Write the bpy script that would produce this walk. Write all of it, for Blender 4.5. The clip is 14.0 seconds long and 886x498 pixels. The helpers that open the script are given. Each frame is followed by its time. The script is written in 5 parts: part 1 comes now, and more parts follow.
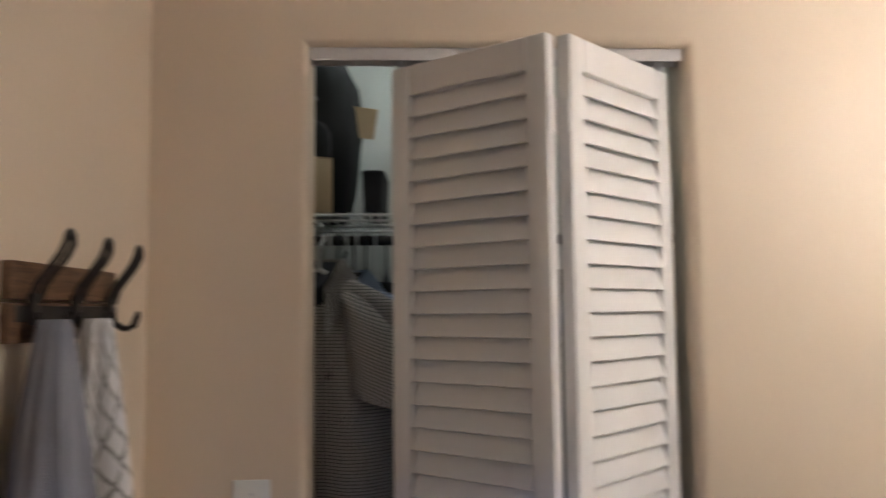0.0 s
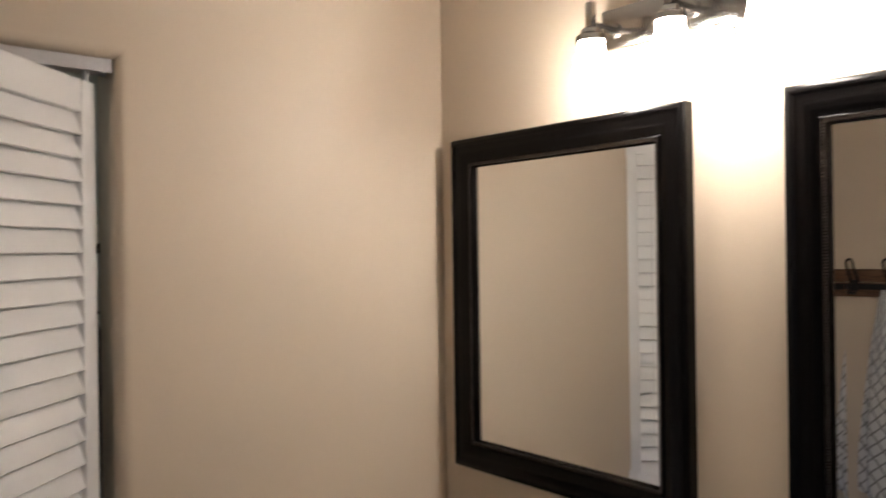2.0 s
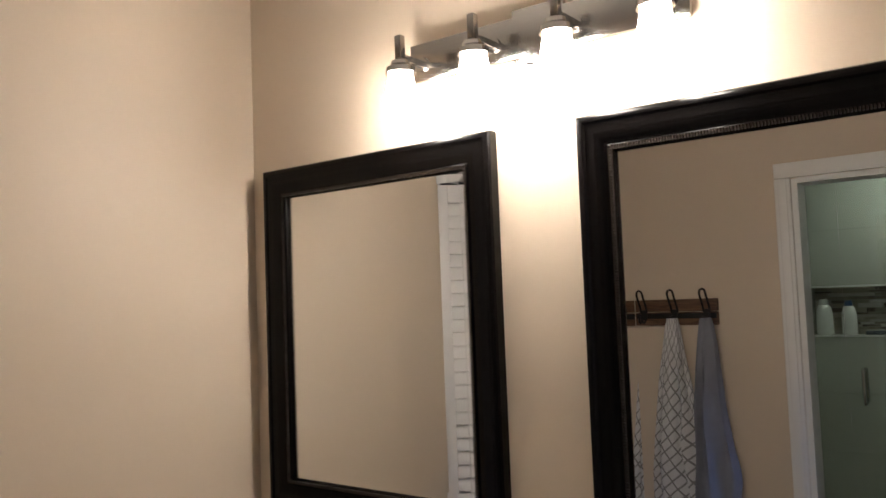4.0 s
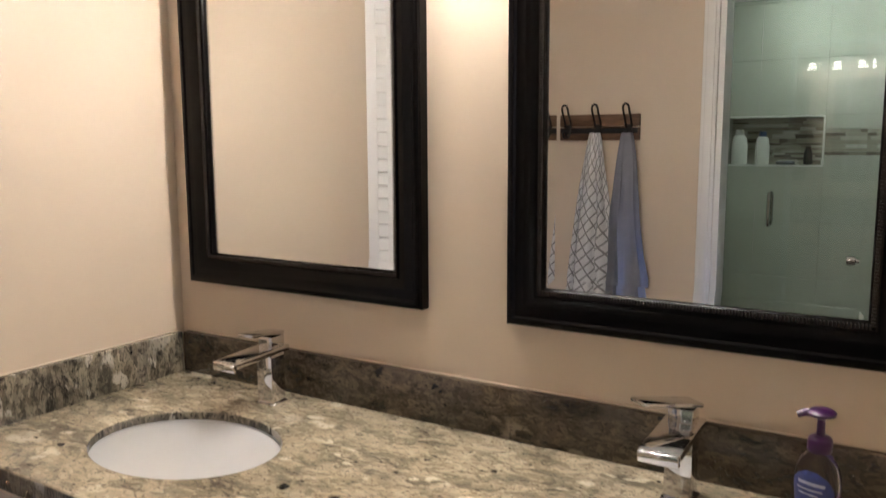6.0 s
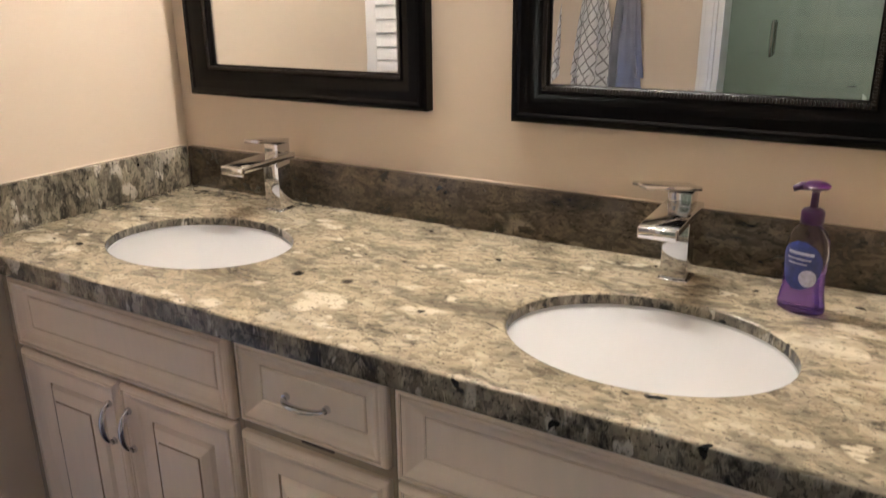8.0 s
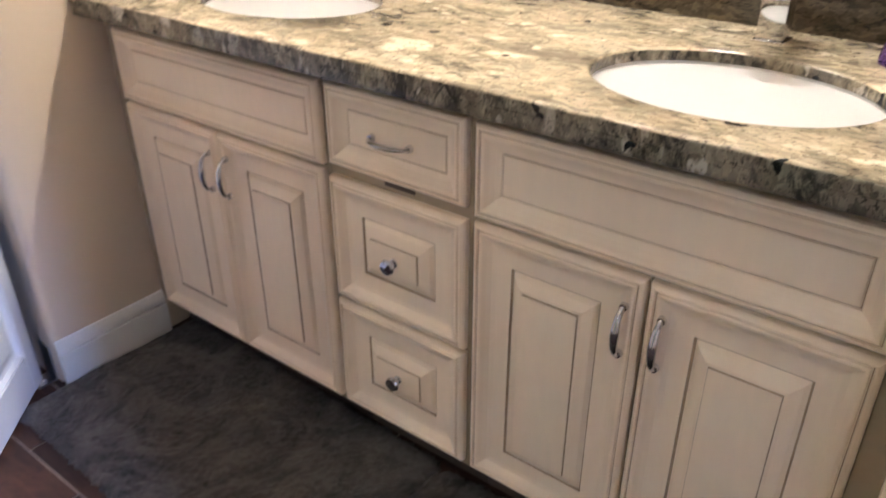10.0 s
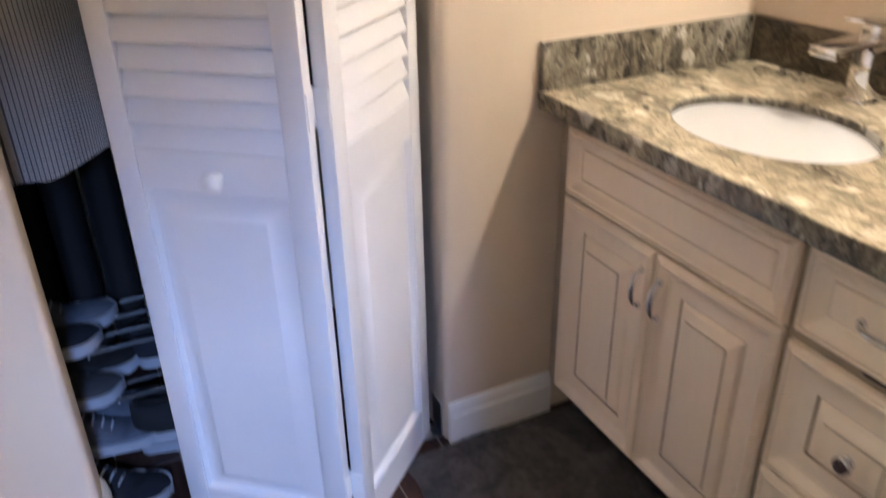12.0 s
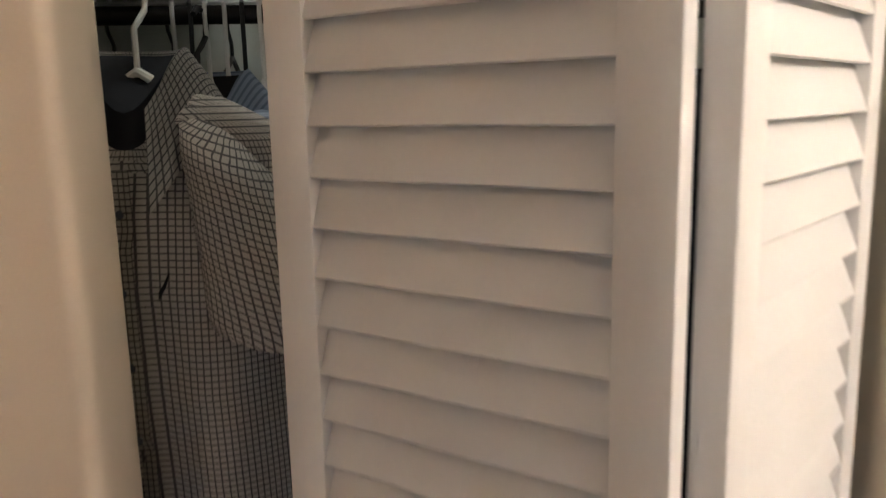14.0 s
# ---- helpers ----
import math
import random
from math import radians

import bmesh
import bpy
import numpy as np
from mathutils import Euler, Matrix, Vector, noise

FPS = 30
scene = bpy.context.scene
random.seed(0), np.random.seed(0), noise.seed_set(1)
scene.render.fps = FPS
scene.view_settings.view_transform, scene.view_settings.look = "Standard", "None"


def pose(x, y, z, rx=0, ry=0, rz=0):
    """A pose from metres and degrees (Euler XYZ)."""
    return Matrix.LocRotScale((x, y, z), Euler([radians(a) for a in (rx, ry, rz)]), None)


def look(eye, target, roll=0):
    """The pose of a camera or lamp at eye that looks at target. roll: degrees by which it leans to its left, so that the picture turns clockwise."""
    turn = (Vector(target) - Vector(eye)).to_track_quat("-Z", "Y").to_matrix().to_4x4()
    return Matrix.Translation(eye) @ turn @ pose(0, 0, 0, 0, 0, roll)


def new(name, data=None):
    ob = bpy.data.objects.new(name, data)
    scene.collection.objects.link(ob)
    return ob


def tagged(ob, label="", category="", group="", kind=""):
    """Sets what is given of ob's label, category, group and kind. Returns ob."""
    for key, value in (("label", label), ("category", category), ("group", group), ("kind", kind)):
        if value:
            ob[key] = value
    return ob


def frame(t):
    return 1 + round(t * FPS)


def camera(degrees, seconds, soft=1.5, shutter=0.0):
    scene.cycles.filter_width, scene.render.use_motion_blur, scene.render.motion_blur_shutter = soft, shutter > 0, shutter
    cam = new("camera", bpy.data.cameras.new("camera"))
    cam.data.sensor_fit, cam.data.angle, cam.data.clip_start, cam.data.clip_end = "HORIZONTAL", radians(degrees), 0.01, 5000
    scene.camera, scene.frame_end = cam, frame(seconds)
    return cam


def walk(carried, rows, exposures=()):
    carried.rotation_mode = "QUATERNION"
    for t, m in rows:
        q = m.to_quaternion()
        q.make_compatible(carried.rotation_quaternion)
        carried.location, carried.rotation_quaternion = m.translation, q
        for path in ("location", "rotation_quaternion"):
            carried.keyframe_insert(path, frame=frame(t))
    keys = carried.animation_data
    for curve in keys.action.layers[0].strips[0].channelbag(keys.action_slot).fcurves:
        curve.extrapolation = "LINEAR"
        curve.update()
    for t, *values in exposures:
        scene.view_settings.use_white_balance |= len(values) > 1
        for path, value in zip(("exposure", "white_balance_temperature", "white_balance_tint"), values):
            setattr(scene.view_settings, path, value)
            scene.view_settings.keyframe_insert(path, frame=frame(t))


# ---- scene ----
cam = camera(59.1, 14.0, 1.3, 0.5)
PATH = [
    (0, (1.602, -1.427, 1.503), (-0.39, -1.339, 1.659), -0.6),
    (0.5, (1.589, -1.377, 1.5), (-0.349, -0.891, 1.597), -0.9),
    (1, (1.566, -1.362, 1.55), (-0.243, -0.51, 1.578), -0.9),
    (1.5, (1.571, -1.345, 1.611), (-0.103, -0.251, 1.609), -0.7),
    (2, (1.584, -1.331, 1.673), (0.052, -0.046, 1.675), -0.8),
    (2.5, (1.592, -1.311, 1.713), (0.179, 0.104, 1.763), -0.6),
    (2.6, (1.596, -1.299, 1.714), (0.197, 0.129, 1.774), -0.4),
    (2.7, (1.592, -1.308, 1.711), (0.219, 0.144, 1.805), -0.7),
    (4.8, (1.582, -1.331, 1.552), (0.473, 0.333, 1.598), -0.8),
    (5, (1.577, -1.328, 1.536), (0.483, 0.347, 1.528), -0.6),
    (5.5, (1.581, -1.317, 1.49), (0.516, 0.37, 1.343), -0.5),
    (6, (1.593, -1.323, 1.462), (0.557, 0.366, 1.19), -0.3),
    (6.5, (1.595, -1.331, 1.443), (0.582, 0.353, 1.068), -0.3),
    (7, (1.598, -1.346, 1.417), (0.603, 0.326, 0.956), -0.3),
    (7.2, (1.597, -1.353, 1.406), (0.606, 0.313, 0.912), -0.3),
    (9.5, (1.628, -1.435, 1.256), (0.614, 0.041, 0.365), -0.7),
    (10, (1.653, -1.454, 1.223), (0.585, -0.077, 0.241), -0.2),
    (10.5, (1.683, -1.444, 1.214), (0.463, -0.268, 0.152), -0.2),
    (11, (1.653, -1.424, 1.25), (0.271, -0.49, 0.147), -0.7),
    (11.5, (1.54, -1.435, 1.312), (0.055, -0.663, 0.217), -1.3),
    (12, (1.391, -1.497, 1.371), (-0.207, -0.736, 0.439), -1.2),
    (12.5, (1.236, -1.478, 1.437), (-0.487, -0.781, 0.7), -1.0),
    (13, (1.073, -1.431, 1.502), (-0.786, -0.907, 0.984), -0.8),
    (13.5, (0.895, -1.389, 1.539), (-1.043, -1.109, 1.131), -1.3),
    (14, (0.702, -1.374, 1.557), (-1.256, -1.189, 1.194), -1.3),
]
EXPOSURES = [(0.0, 0.06, 6250, 10), (0.5, -0.23, 6420, 10), (1.0, -0.28, 6250, 10), (1.5, -0.42, 6350, 10), (2.0, -0.58, 6450, 10), (2.5, -0.74, 6500, 10), (5.0, -0.34, 6400, 10), (5.5, 0.18, 6300, 10),
             (6.0, 0.28, 6250, 10), (6.5, 0.43, 6200, 10), (7.0, 0.50, 6250, 10), (9.5, 1.12, 6400, 10), (10.0, 1.34, 6400, 10), (10.5, 1.40, 6350, 10), (11.0, 1.18, 6500, 10), (11.5, 1.2, 6550, 10),
             (12.0, 1.02, 6700, 10), (12.5, 0.73, 6850, 10), (13.0, 0.52, 6850, 10), (14.0, 0.70, 6750, 10)]
walk(cam, [(t, look(eye, target, roll)) for t, eye, target, roll in PATH], EXPOSURES)

# ---- plan, metres: mirror wall at y = 0, closet wall at x = 0 ----
H = 2.425           # ceiling
D = 1.955           # mirror wall to opposite wall
E = 2.55            # far end of the room, behind the walker
WALL = 0.125
OP0, OP1, OPZ = -1.634, -0.832, 2.06     # closet opening
CT = 0.888          # countertop
ALC = 1.655         # side of the vanity alcove

# ---- light ----
world = bpy.data.worlds.new("world")
scene.world = world
world.use_nodes = True
wn = world.node_tree.nodes
sky = wn.new("ShaderNodeTexSky")
sky.sky_type, sky.sun_disc, sky.sun_elevation, sky.sun_rotation = "NISHITA", False, radians(40), radians(90)
world.node_tree.links.new(sky.outputs[0], wn["Background"].inputs[0])
wn["Background"].inputs[1].default_value = 0.08

LAMP, BULB = 158.0, 140.0         # glass shades of the vanity light, bulbs in their open ends
LAMP_COLOUR = (1.0, 0.925, 0.85)


def area(name, m, sx, sy, watts, colour):
    l = bpy.data.lights.new(name, "AREA")
    l.shape, l.size, l.size_y, l.energy, l.color = "RECTANGLE", sx, sy, watts, colour
    ob = new(name, l)
    ob.matrix_world = m
    return ob


# added lamp for the blue daylight, set high; the doorway opening shapes its beam
area("daylight", look((5.55, -1.95, 3.08), (0.3, -1.45, 0.3)), 0.5, 1.1, 350.0, (0.27, 0.45, 1.0))


# ---- materials ----
def nodes(name):
    m = bpy.data.materials.new(name)
    m.use_nodes = True
    nt = m.node_tree
    return m, nt, nt.nodes["Principled BSDF"]


def coords(nt, scale=(1, 1, 1), rot=(0, 0, 0), space="Object"):
    c = nt.nodes.new("ShaderNodeTexCoord")
    mp = nt.nodes.new("ShaderNodeMapping")
    mp.inputs["Scale"].default_value = scale
    mp.inputs["Rotation"].default_value = rot
    nt.links.new(c.outputs[space], mp.inputs[0])
    return mp.outputs[0]


def noise_tex(nt, vec, scale, detail=4.0, rough=0.55, dist=0.0):
    n = nt.nodes.new("ShaderNodeTexNoise")
    n.inputs["Scale"].default_value, n.inputs["Detail"].default_value = scale, detail
    n.inputs["Roughness"].default_value, n.inputs["Distortion"].default_value = rough, dist
    nt.links.new(vec, n.inputs["Vector"])
    return n.outputs["Fac"]


def ramp(nt, fac, stops):
    r = nt.nodes.new("ShaderNodeValToRGB")
    while len(r.color_ramp.elements) < len(stops):
        r.color_ramp.elements.new(0.5)
    for e, (p, c) in zip(r.color_ramp.elements, stops):
        e.position, e.color = p, (*c, 1)
    nt.links.new(fac, r.inputs[0])
    return r.outputs[0]


def mix(nt, fac, a, b, mode="MIX"):
    n = nt.nodes.new("ShaderNodeMix")
    n.data_type, n.blend_type = "RGBA", mode
    for sock, v in ((n.inputs[0], fac), (n.inputs[6], a), (n.inputs[7], b)):
        if isinstance(v, (int, float)):
            sock.default_value = v
        elif isinstance(v, tuple):
            sock.default_value = (*v, 1)
        else:
            nt.links.new(v, sock)
    return n.outputs[2]


def bump(nt, bsdf, height, strength, dist=0.002):
    b = nt.nodes.new("ShaderNodeBump")
    b.inputs["Strength"].default_value, b.inputs["Distance"].default_value = strength, dist
    nt.links.new(height, b.inputs["Height"])
    nt.links.new(b.outputs[0], bsdf.inputs["Normal"])


def paint(name, col, rough=0.6, var=0.06, scale=3.0, grain=120.0, relief=0.1, metal=0.0, stretch=(1, 1, 1), space="Object", spec=0.5):
    """A painted, cast or woven surface: broad stains, fine grain, small relief."""
    m, nt, b = nodes(name)
    v = coords(nt, stretch, space=space)
    big, fine = noise_tex(nt, v, scale, 3), noise_tex(nt, v, grain, 2)
    lo, hi = tuple(max(0, c * (1 - var)) for c in col), tuple(min(1, c * (1 + var)) for c in col)
    c = ramp(nt, big, [(0.3, lo), (0.7, hi)])
    c = mix(nt, 0.35, c, ramp(nt, fine, [(0.3, lo), (0.7, hi)]))
    nt.links.new(c, b.inputs["Base Color"])
    r = nt.nodes.new("ShaderNodeMapRange")
    r.inputs[3].default_value, r.inputs[4].default_value = max(0.02, rough - 0.06), min(1, rough + 0.06)
    nt.links.new(big, r.inputs[0])
    nt.links.new(r.outputs[0], b.inputs["Roughness"])
    b.inputs["Metallic"].default_value = metal
    b.inputs["Specular IOR Level"].default_value = spec
    if relief:
        bump(nt, b, fine, relief)
    return m


def plain(name, col, rough=0.3, metal=0.0, emit=0.0, alpha=0.0, ior=1.45):
    m, nt, b = nodes(name)
    b.inputs["Base Color"].default_value = (*col, 1)
    b.inputs["Roughness"].default_value, b.inputs["Metallic"].default_value = rough, metal
    b.inputs["Transmission Weight"].default_value, b.inputs["IOR"].default_value = alpha, ior
    if emit:
        b.inputs["Emission Color"].default_value, b.inputs["Emission Strength"].default_value = (*col, 1), emit
    return m


def granite_mat(name, tones, crystals, patch, share, thread_at, stretch, minerals=()):
    """Polished granite: flowing tones, angular crystals at two sizes, pale lozenges, dark threads and black specks."""
    m, nt, b = nodes(name)
    v = coords(nt, stretch, (0, 0, radians(5)))
    warp = nt.nodes.new("ShaderNodeTexNoise")
    warp.inputs["Scale"].default_value, warp.inputs["Detail"].default_value = 18.0, 7.0
    nt.links.new(v, warp.inputs["Vector"])
    sc, add = nt.nodes.new("ShaderNodeVectorMath"), nt.nodes.new("ShaderNodeVectorMath")
    sc.operation = "SCALE"
    sc.inputs["Scale"].default_value = 0.10
    nt.links.new(warp.outputs["Color"], sc.inputs[0])
    nt.links.new(v, add.inputs[0]), nt.links.new(sc.outputs[0], add.inputs[1])

    def cells(size):
        vor = nt.nodes.new("ShaderNodeTexVoronoi")
        vor.inputs["Scale"].default_value = size
        nt.links.new(add.outputs[0], vor.inputs["Vector"])
        bw = nt.nodes.new("ShaderNodeSeparateColor")
        nt.links.new(vor.outputs["Color"], bw.inputs[0])
        return bw.outputs[0], vor.outputs["Distance"]
    flow = noise_tex(nt, v, 5.0, 9, 0.66, 0.4)
    c = ramp(nt, flow, list(zip((0.33, 0.42, 0.49, 0.55, 0.64), tones)))
    for size, amount in ((24.0, 0.40), (70.0, 0.30)):
        pick, _ = cells(size)
        c = mix(nt, amount, c, ramp(nt, pick, list(zip((0.10, 0.45, 0.95), crystals))))
    smear = noise_tex(nt, coords(nt, (stretch[0] * 0.7, stretch[1] * 1.3, stretch[2]), (0, 0, radians(-4))), 5.5, 7, 0.68, 0.6)
    c = mix(nt, ramp(nt, smear, [(0.36, (0.75,) * 3), (0.47, (0.0,) * 3)]), c, tones[0])
    for size, more in ((8.0, 0.035), (15.0, 0.02), (30.0, 0.03)):
        pick, far = cells(size)
        chosen = ramp(nt, pick, [(share + more, (0.0,) * 3), (share + more + 0.03, (0.85,) * 3)])
        core = ramp(nt, far, [(0.34, (1.0,) * 3), (0.60, (0.0,) * 3)])
        c = mix(nt, mix(nt, 1.0, chosen, core, "MULTIPLY"), c, patch)
    thread = noise_tex(nt, coords(nt, (stretch[0], stretch[1] * 1.4, stretch[2]), (0, 0, radians(9))), 10.0, 9, 0.76, 0.5)
    c = mix(nt, ramp(nt, thread, [(thread_at - 0.05, (0.85,) * 3), (thread_at + 0.02, (0.0,) * 3)]), c, crystals[0])
    fine = noise_tex(nt, v, 120.0, 4, 0.7)
    c = mix(nt, ramp(nt, fine, [(0.36, (0.85,) * 3), (0.43, (0.0,) * 3)]), c, crystals[0])
    spot = noise_tex(nt, coords(nt, (1, 1.5, 1)), 17.0, 3, 0.6)
    c = mix(nt, ramp(nt, spot, [(0.290, (1.0,) * 3), (0.305, (0.0,) * 3)]), c, (0.006, 0.006, 0.007))
    for x, y, z, size in minerals:
        gap = nt.nodes.new("ShaderNodeVectorMath")
        gap.operation = "DISTANCE"
        gap.inputs[1].default_value = (x, y, z)
        nt.links.new(coords(nt), gap.inputs[0])
        ragged = nt.nodes.new("ShaderNodeMath")
        ragged.operation = "MULTIPLY_ADD"
        ragged.inputs[1].default_value = 0.030
        nt.links.new(noise_tex(nt, coords(nt), 110.0, 4, 0.7), ragged.inputs[0])
        nt.links.new(gap.outputs["Value"], ragged.inputs[2])
        c = mix(nt, ramp(nt, ragged.outputs[0], [(size + 0.013, (1.0,) * 3), (size + 0.016, (0.0,) * 3)]), c, (0.006, 0.006, 0.007))
    nt.links.new(c, b.inputs["Base Color"])
    b.inputs["Roughness"].default_value = 0.14
    bump(nt, b, fine, 0.05, 0.001)
    return m


def tile_mat():
    m, nt, b = nodes("floor_tile")
    v = coords(nt, (1.0, 7.0, 1.0))
    info = nt.nodes.new("ShaderNodeObjectInfo")
    grain = noise_tex(nt, v, 9.0, 8, 0.6, 0.8)
    c = ramp(nt, grain, [(0.3, (0.016, 0.0072, 0.0052)), (0.55, (0.036, 0.0155, 0.0108)), (0.75, (0.062, 0.028, 0.019))])
    blotch = noise_tex(nt, coords(nt, (1.0, 1.8, 1.0)), 7.0, 5, 0.6, 0.5)
    c = mix(nt, ramp(nt, blotch, [(0.45, (0.0,) * 3), (0.68, (0.7,) * 3)]), c, (0.080, 0.034, 0.021))
    tone = ramp(nt, info.outputs["Random"], [(0.0, (0.72,) * 3), (1.0, (1.25,) * 3)])
    nt.links.new(mix(nt, 1.0, c, tone, "MULTIPLY"), b.inputs["Base Color"])
    b.inputs["Roughness"].default_value = 0.5
    b.inputs["Specular IOR Level"].default_value = 0.3
    bump(nt, b, grain, 0.12, 0.002)
    return m


def wood_mat(name, dark, light):
    m, nt, b = nodes(name)
    v = coords(nt, (1.2, 12.0, 12.0))
    g = noise_tex(nt, v, 6.0, 8, 0.6, 1.2)
    nt.links.new(ramp(nt, g, [(0.3, dark), (0.7, light)]), b.inputs["Base Color"])
    b.inputs["Roughness"].default_value = 0.6
    bump(nt, b, g, 0.3)
    return m


def grid_mat(name, cloth, line, pitch, size, offset=0.0, aspect=1.0, relief=0.3, turn=0.0):
    """Woven cloth with a grid of lines, in metres along its own surface."""
    m, nt, b = nodes(name)
    v = coords(nt, (1, 1, 1), (0, 0, radians(turn)), "UV")
    br = nt.nodes.new("ShaderNodeTexBrick")
    br.offset, br.squash = offset, 1.0
    for key, val in (("Scale", 1 / pitch), ("Mortar Size", size), ("Mortar Smooth", 0.25), ("Brick Width", aspect), ("Row Height", 1.0)):
        br.inputs[key].default_value = val
    br.inputs["Color1"].default_value = br.inputs["Color2"].default_value = (*cloth, 1)
    br.inputs["Mortar"].default_value = (*line, 1)
    nt.links.new(v, br.inputs["Vector"])
    w = noise_tex(nt, v, 900.0, 2)
    nt.links.new(mix(nt, 0.25, br.outputs["Color"], ramp(nt, w, [(0.3, (0.0,) * 3), (0.7, cloth)])), b.inputs["Base Color"])
    b.inputs["Roughness"].default_value = 0.9
    bump(nt, b, w, relief, 0.001)
    return m


def rug_mat():
    m, nt, b = nodes("rug_pile")
    v = coords(nt)
    big, mid, fine = noise_tex(nt, v, 5.5, 6, 0.62, 2.2), noise_tex(nt, v, 38.0, 5, 0.68, 0.9), noise_tex(nt, v, 330.0, 3, 0.7)
    c = ramp(nt, big, [(0.42, (0.010, 0.008, 0.007)), (0.60, (0.135, 0.110, 0.094))])
    c = mix(nt, 0.34, c, ramp(nt, mid, [(0.42, (0.006, 0.005, 0.0045)), (0.60, (0.15, 0.122, 0.106))]))
    c = mix(nt, 0.28, c, ramp(nt, fine, [(0.35, (0.004, 0.004, 0.004)), (0.65, (0.12, 0.105, 0.09))]))
    nt.links.new(c, b.inputs["Base Color"])
    b.inputs["Roughness"].default_value = 1.0
    b.inputs["Sheen Weight"].default_value = 0.15
    bump(nt, b, fine, 0.9, 0.006)
    return m


def mosaic_mat():
    m, nt, b = nodes("mosaic")
    g = nt.nodes.new("ShaderNodeNewGeometry")
    c = ramp(nt, g.outputs["Random Per Island"], [(0.0, (0.10, 0.085, 0.07)), (0.25, (0.26, 0.225, 0.18)), (0.6, (0.42, 0.39, 0.33)), (1.0, (0.58, 0.58, 0.53))])
    nt.links.new(c, b.inputs["Base Color"])
    b.inputs["Roughness"].default_value = 0.25
    return m


M_WALL = paint("wall_paint", (0.63, 0.518, 0.398), 0.55, 0.025, 1.6, 260.0, 0.10)
M_CEIL = paint("ceiling_paint", (0.72, 0.70, 0.66), 0.8, 0.03, 2.0, 150.0, 0.15)
M_TRIM = paint("white_trim", (0.76, 0.75, 0.73), 0.35, 0.03, 4.0, 90.0, 0.04)
M_DOOR = paint("white_door_paint", (0.74, 0.72, 0.71), 0.42, 0.03, 5.0, 140.0, 0.06)
M_CREAM = paint("cream_cabinet", (0.86, 0.71, 0.555), 0.38, 0.05, 6.0, 60.0, 0.04, stretch=(1, 1, 0.25))
M_GLAZE = paint("brown_glaze", (0.44, 0.31, 0.21), 0.5, 0.2, 20.0, 200.0, 0.05)
# cream body painted darker, to put shade into the gaps between fronts
M_BODY = paint("cabinet_body_shaded", (0.34, 0.265, 0.185), 0.5, 0.06, 5.0, 80.0, 0.05)
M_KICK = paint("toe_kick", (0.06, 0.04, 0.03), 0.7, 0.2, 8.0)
M_GRAN = granite_mat("granite", ((0.115, 0.099, 0.072), (0.24, 0.203, 0.138), (0.375, 0.315, 0.21), (0.475, 0.40, 0.275), (0.34, 0.295, 0.225)), ((0.045, 0.04, 0.032), (0.32, 0.268, 0.184), (0.60, 0.515, 0.375)), (0.66, 0.578, 0.436), 0.90, 0.40, (0.92, 1.5, 1.4), ((0.71, -0.40, 0.888, 0.010), (0.81, -0.39, 0.888, 0.009), (0.865, -0.415, 0.888, 0.004), (0.99, -0.44, 0.888, 0.005)))
# same stone for the backsplash, its grazing-light shade put into near-black tones
M_GRAN_B = granite_mat("granite_backsplash_shaded", ((0.010, 0.008, 0.006), (0.026, 0.020, 0.014), (0.055, 0.042, 0.028), (0.095, 0.072, 0.048), (0.07, 0.055, 0.04)), ((0.008, 0.007, 0.006), (0.05, 0.038, 0.026), (0.17, 0.13, 0.085)), (0.20, 0.165, 0.12), 0.95, 0.42, (1.0, 2.0, 1.8))
# copy for upright pieces: cross-cut pattern, with their shade put into darker tones
M_GRAN_E = granite_mat("granite_cross_cut_shaded", ((0.025, 0.023, 0.020), (0.075, 0.066, 0.052), (0.16, 0.14, 0.10), (0.26, 0.225, 0.16), (0.20, 0.18, 0.15)), ((0.014, 0.013, 0.012), (0.13, 0.115, 0.085), (0.40, 0.35, 0.26)), (0.48, 0.44, 0.37), 0.90, 0.45, (2.0, 1.6, 1.0))
M_CAULK = paint("caulk", (0.56, 0.46, 0.35), 0.6, 0.05)
M_PORC = plain("white_porcelain", (0.56, 0.56, 0.56), 0.06)
M_CHROME = paint("chrome", (0.66, 0.65, 0.66), 0.07, 0.03, 30.0, 300.0, 0.0, 1.0)
M_NICKEL = paint("brushed_nickel", (0.32, 0.30, 0.28), 0.19, 0.08, 8.0, 400.0, 0.06, 1.0, (0.05, 1, 1))
M_STEEL = paint("zinc_steel", (0.55, 0.55, 0.56), 0.35, 0.1, 20.0, 200.0, 0.05, 1.0)
M_BLACK = paint("black_frame", (0.0018, 0.0015, 0.0015), 0.22, 0.3, 7.0, 180.0, 0.04, spec=0.12)
M_BEAD = paint("bronze_bead", (0.024, 0.017, 0.013), 0.35, 0.25, 30.0, 300.0, 0.05, 0.4)
M_MIR = plain("mirror_silver", (0.80, 0.81, 0.80), 0.0, 1.0)
M_SHADE = plain("lit_glass", LAMP_COLOUR, 0.4, emit=LAMP)
M_BULB = plain("lit_bulb", LAMP_COLOUR, 0.4, emit=BULB)
M_CLAMP = plain("cool_lit_glass", (0.93, 1.0, 0.96), 0.4, emit=40.0)
M_SLAMP = plain("neutral_lit_glass", (0.95, 1.0, 0.9), 0.4, emit=165.0)
M_TILE, M_GROUT = tile_mat(), paint("grout", (0.24, 0.20, 0.17), 0.9, 0.12, 10.0, 200.0, 0.2)
M_RUG = rug_mat()
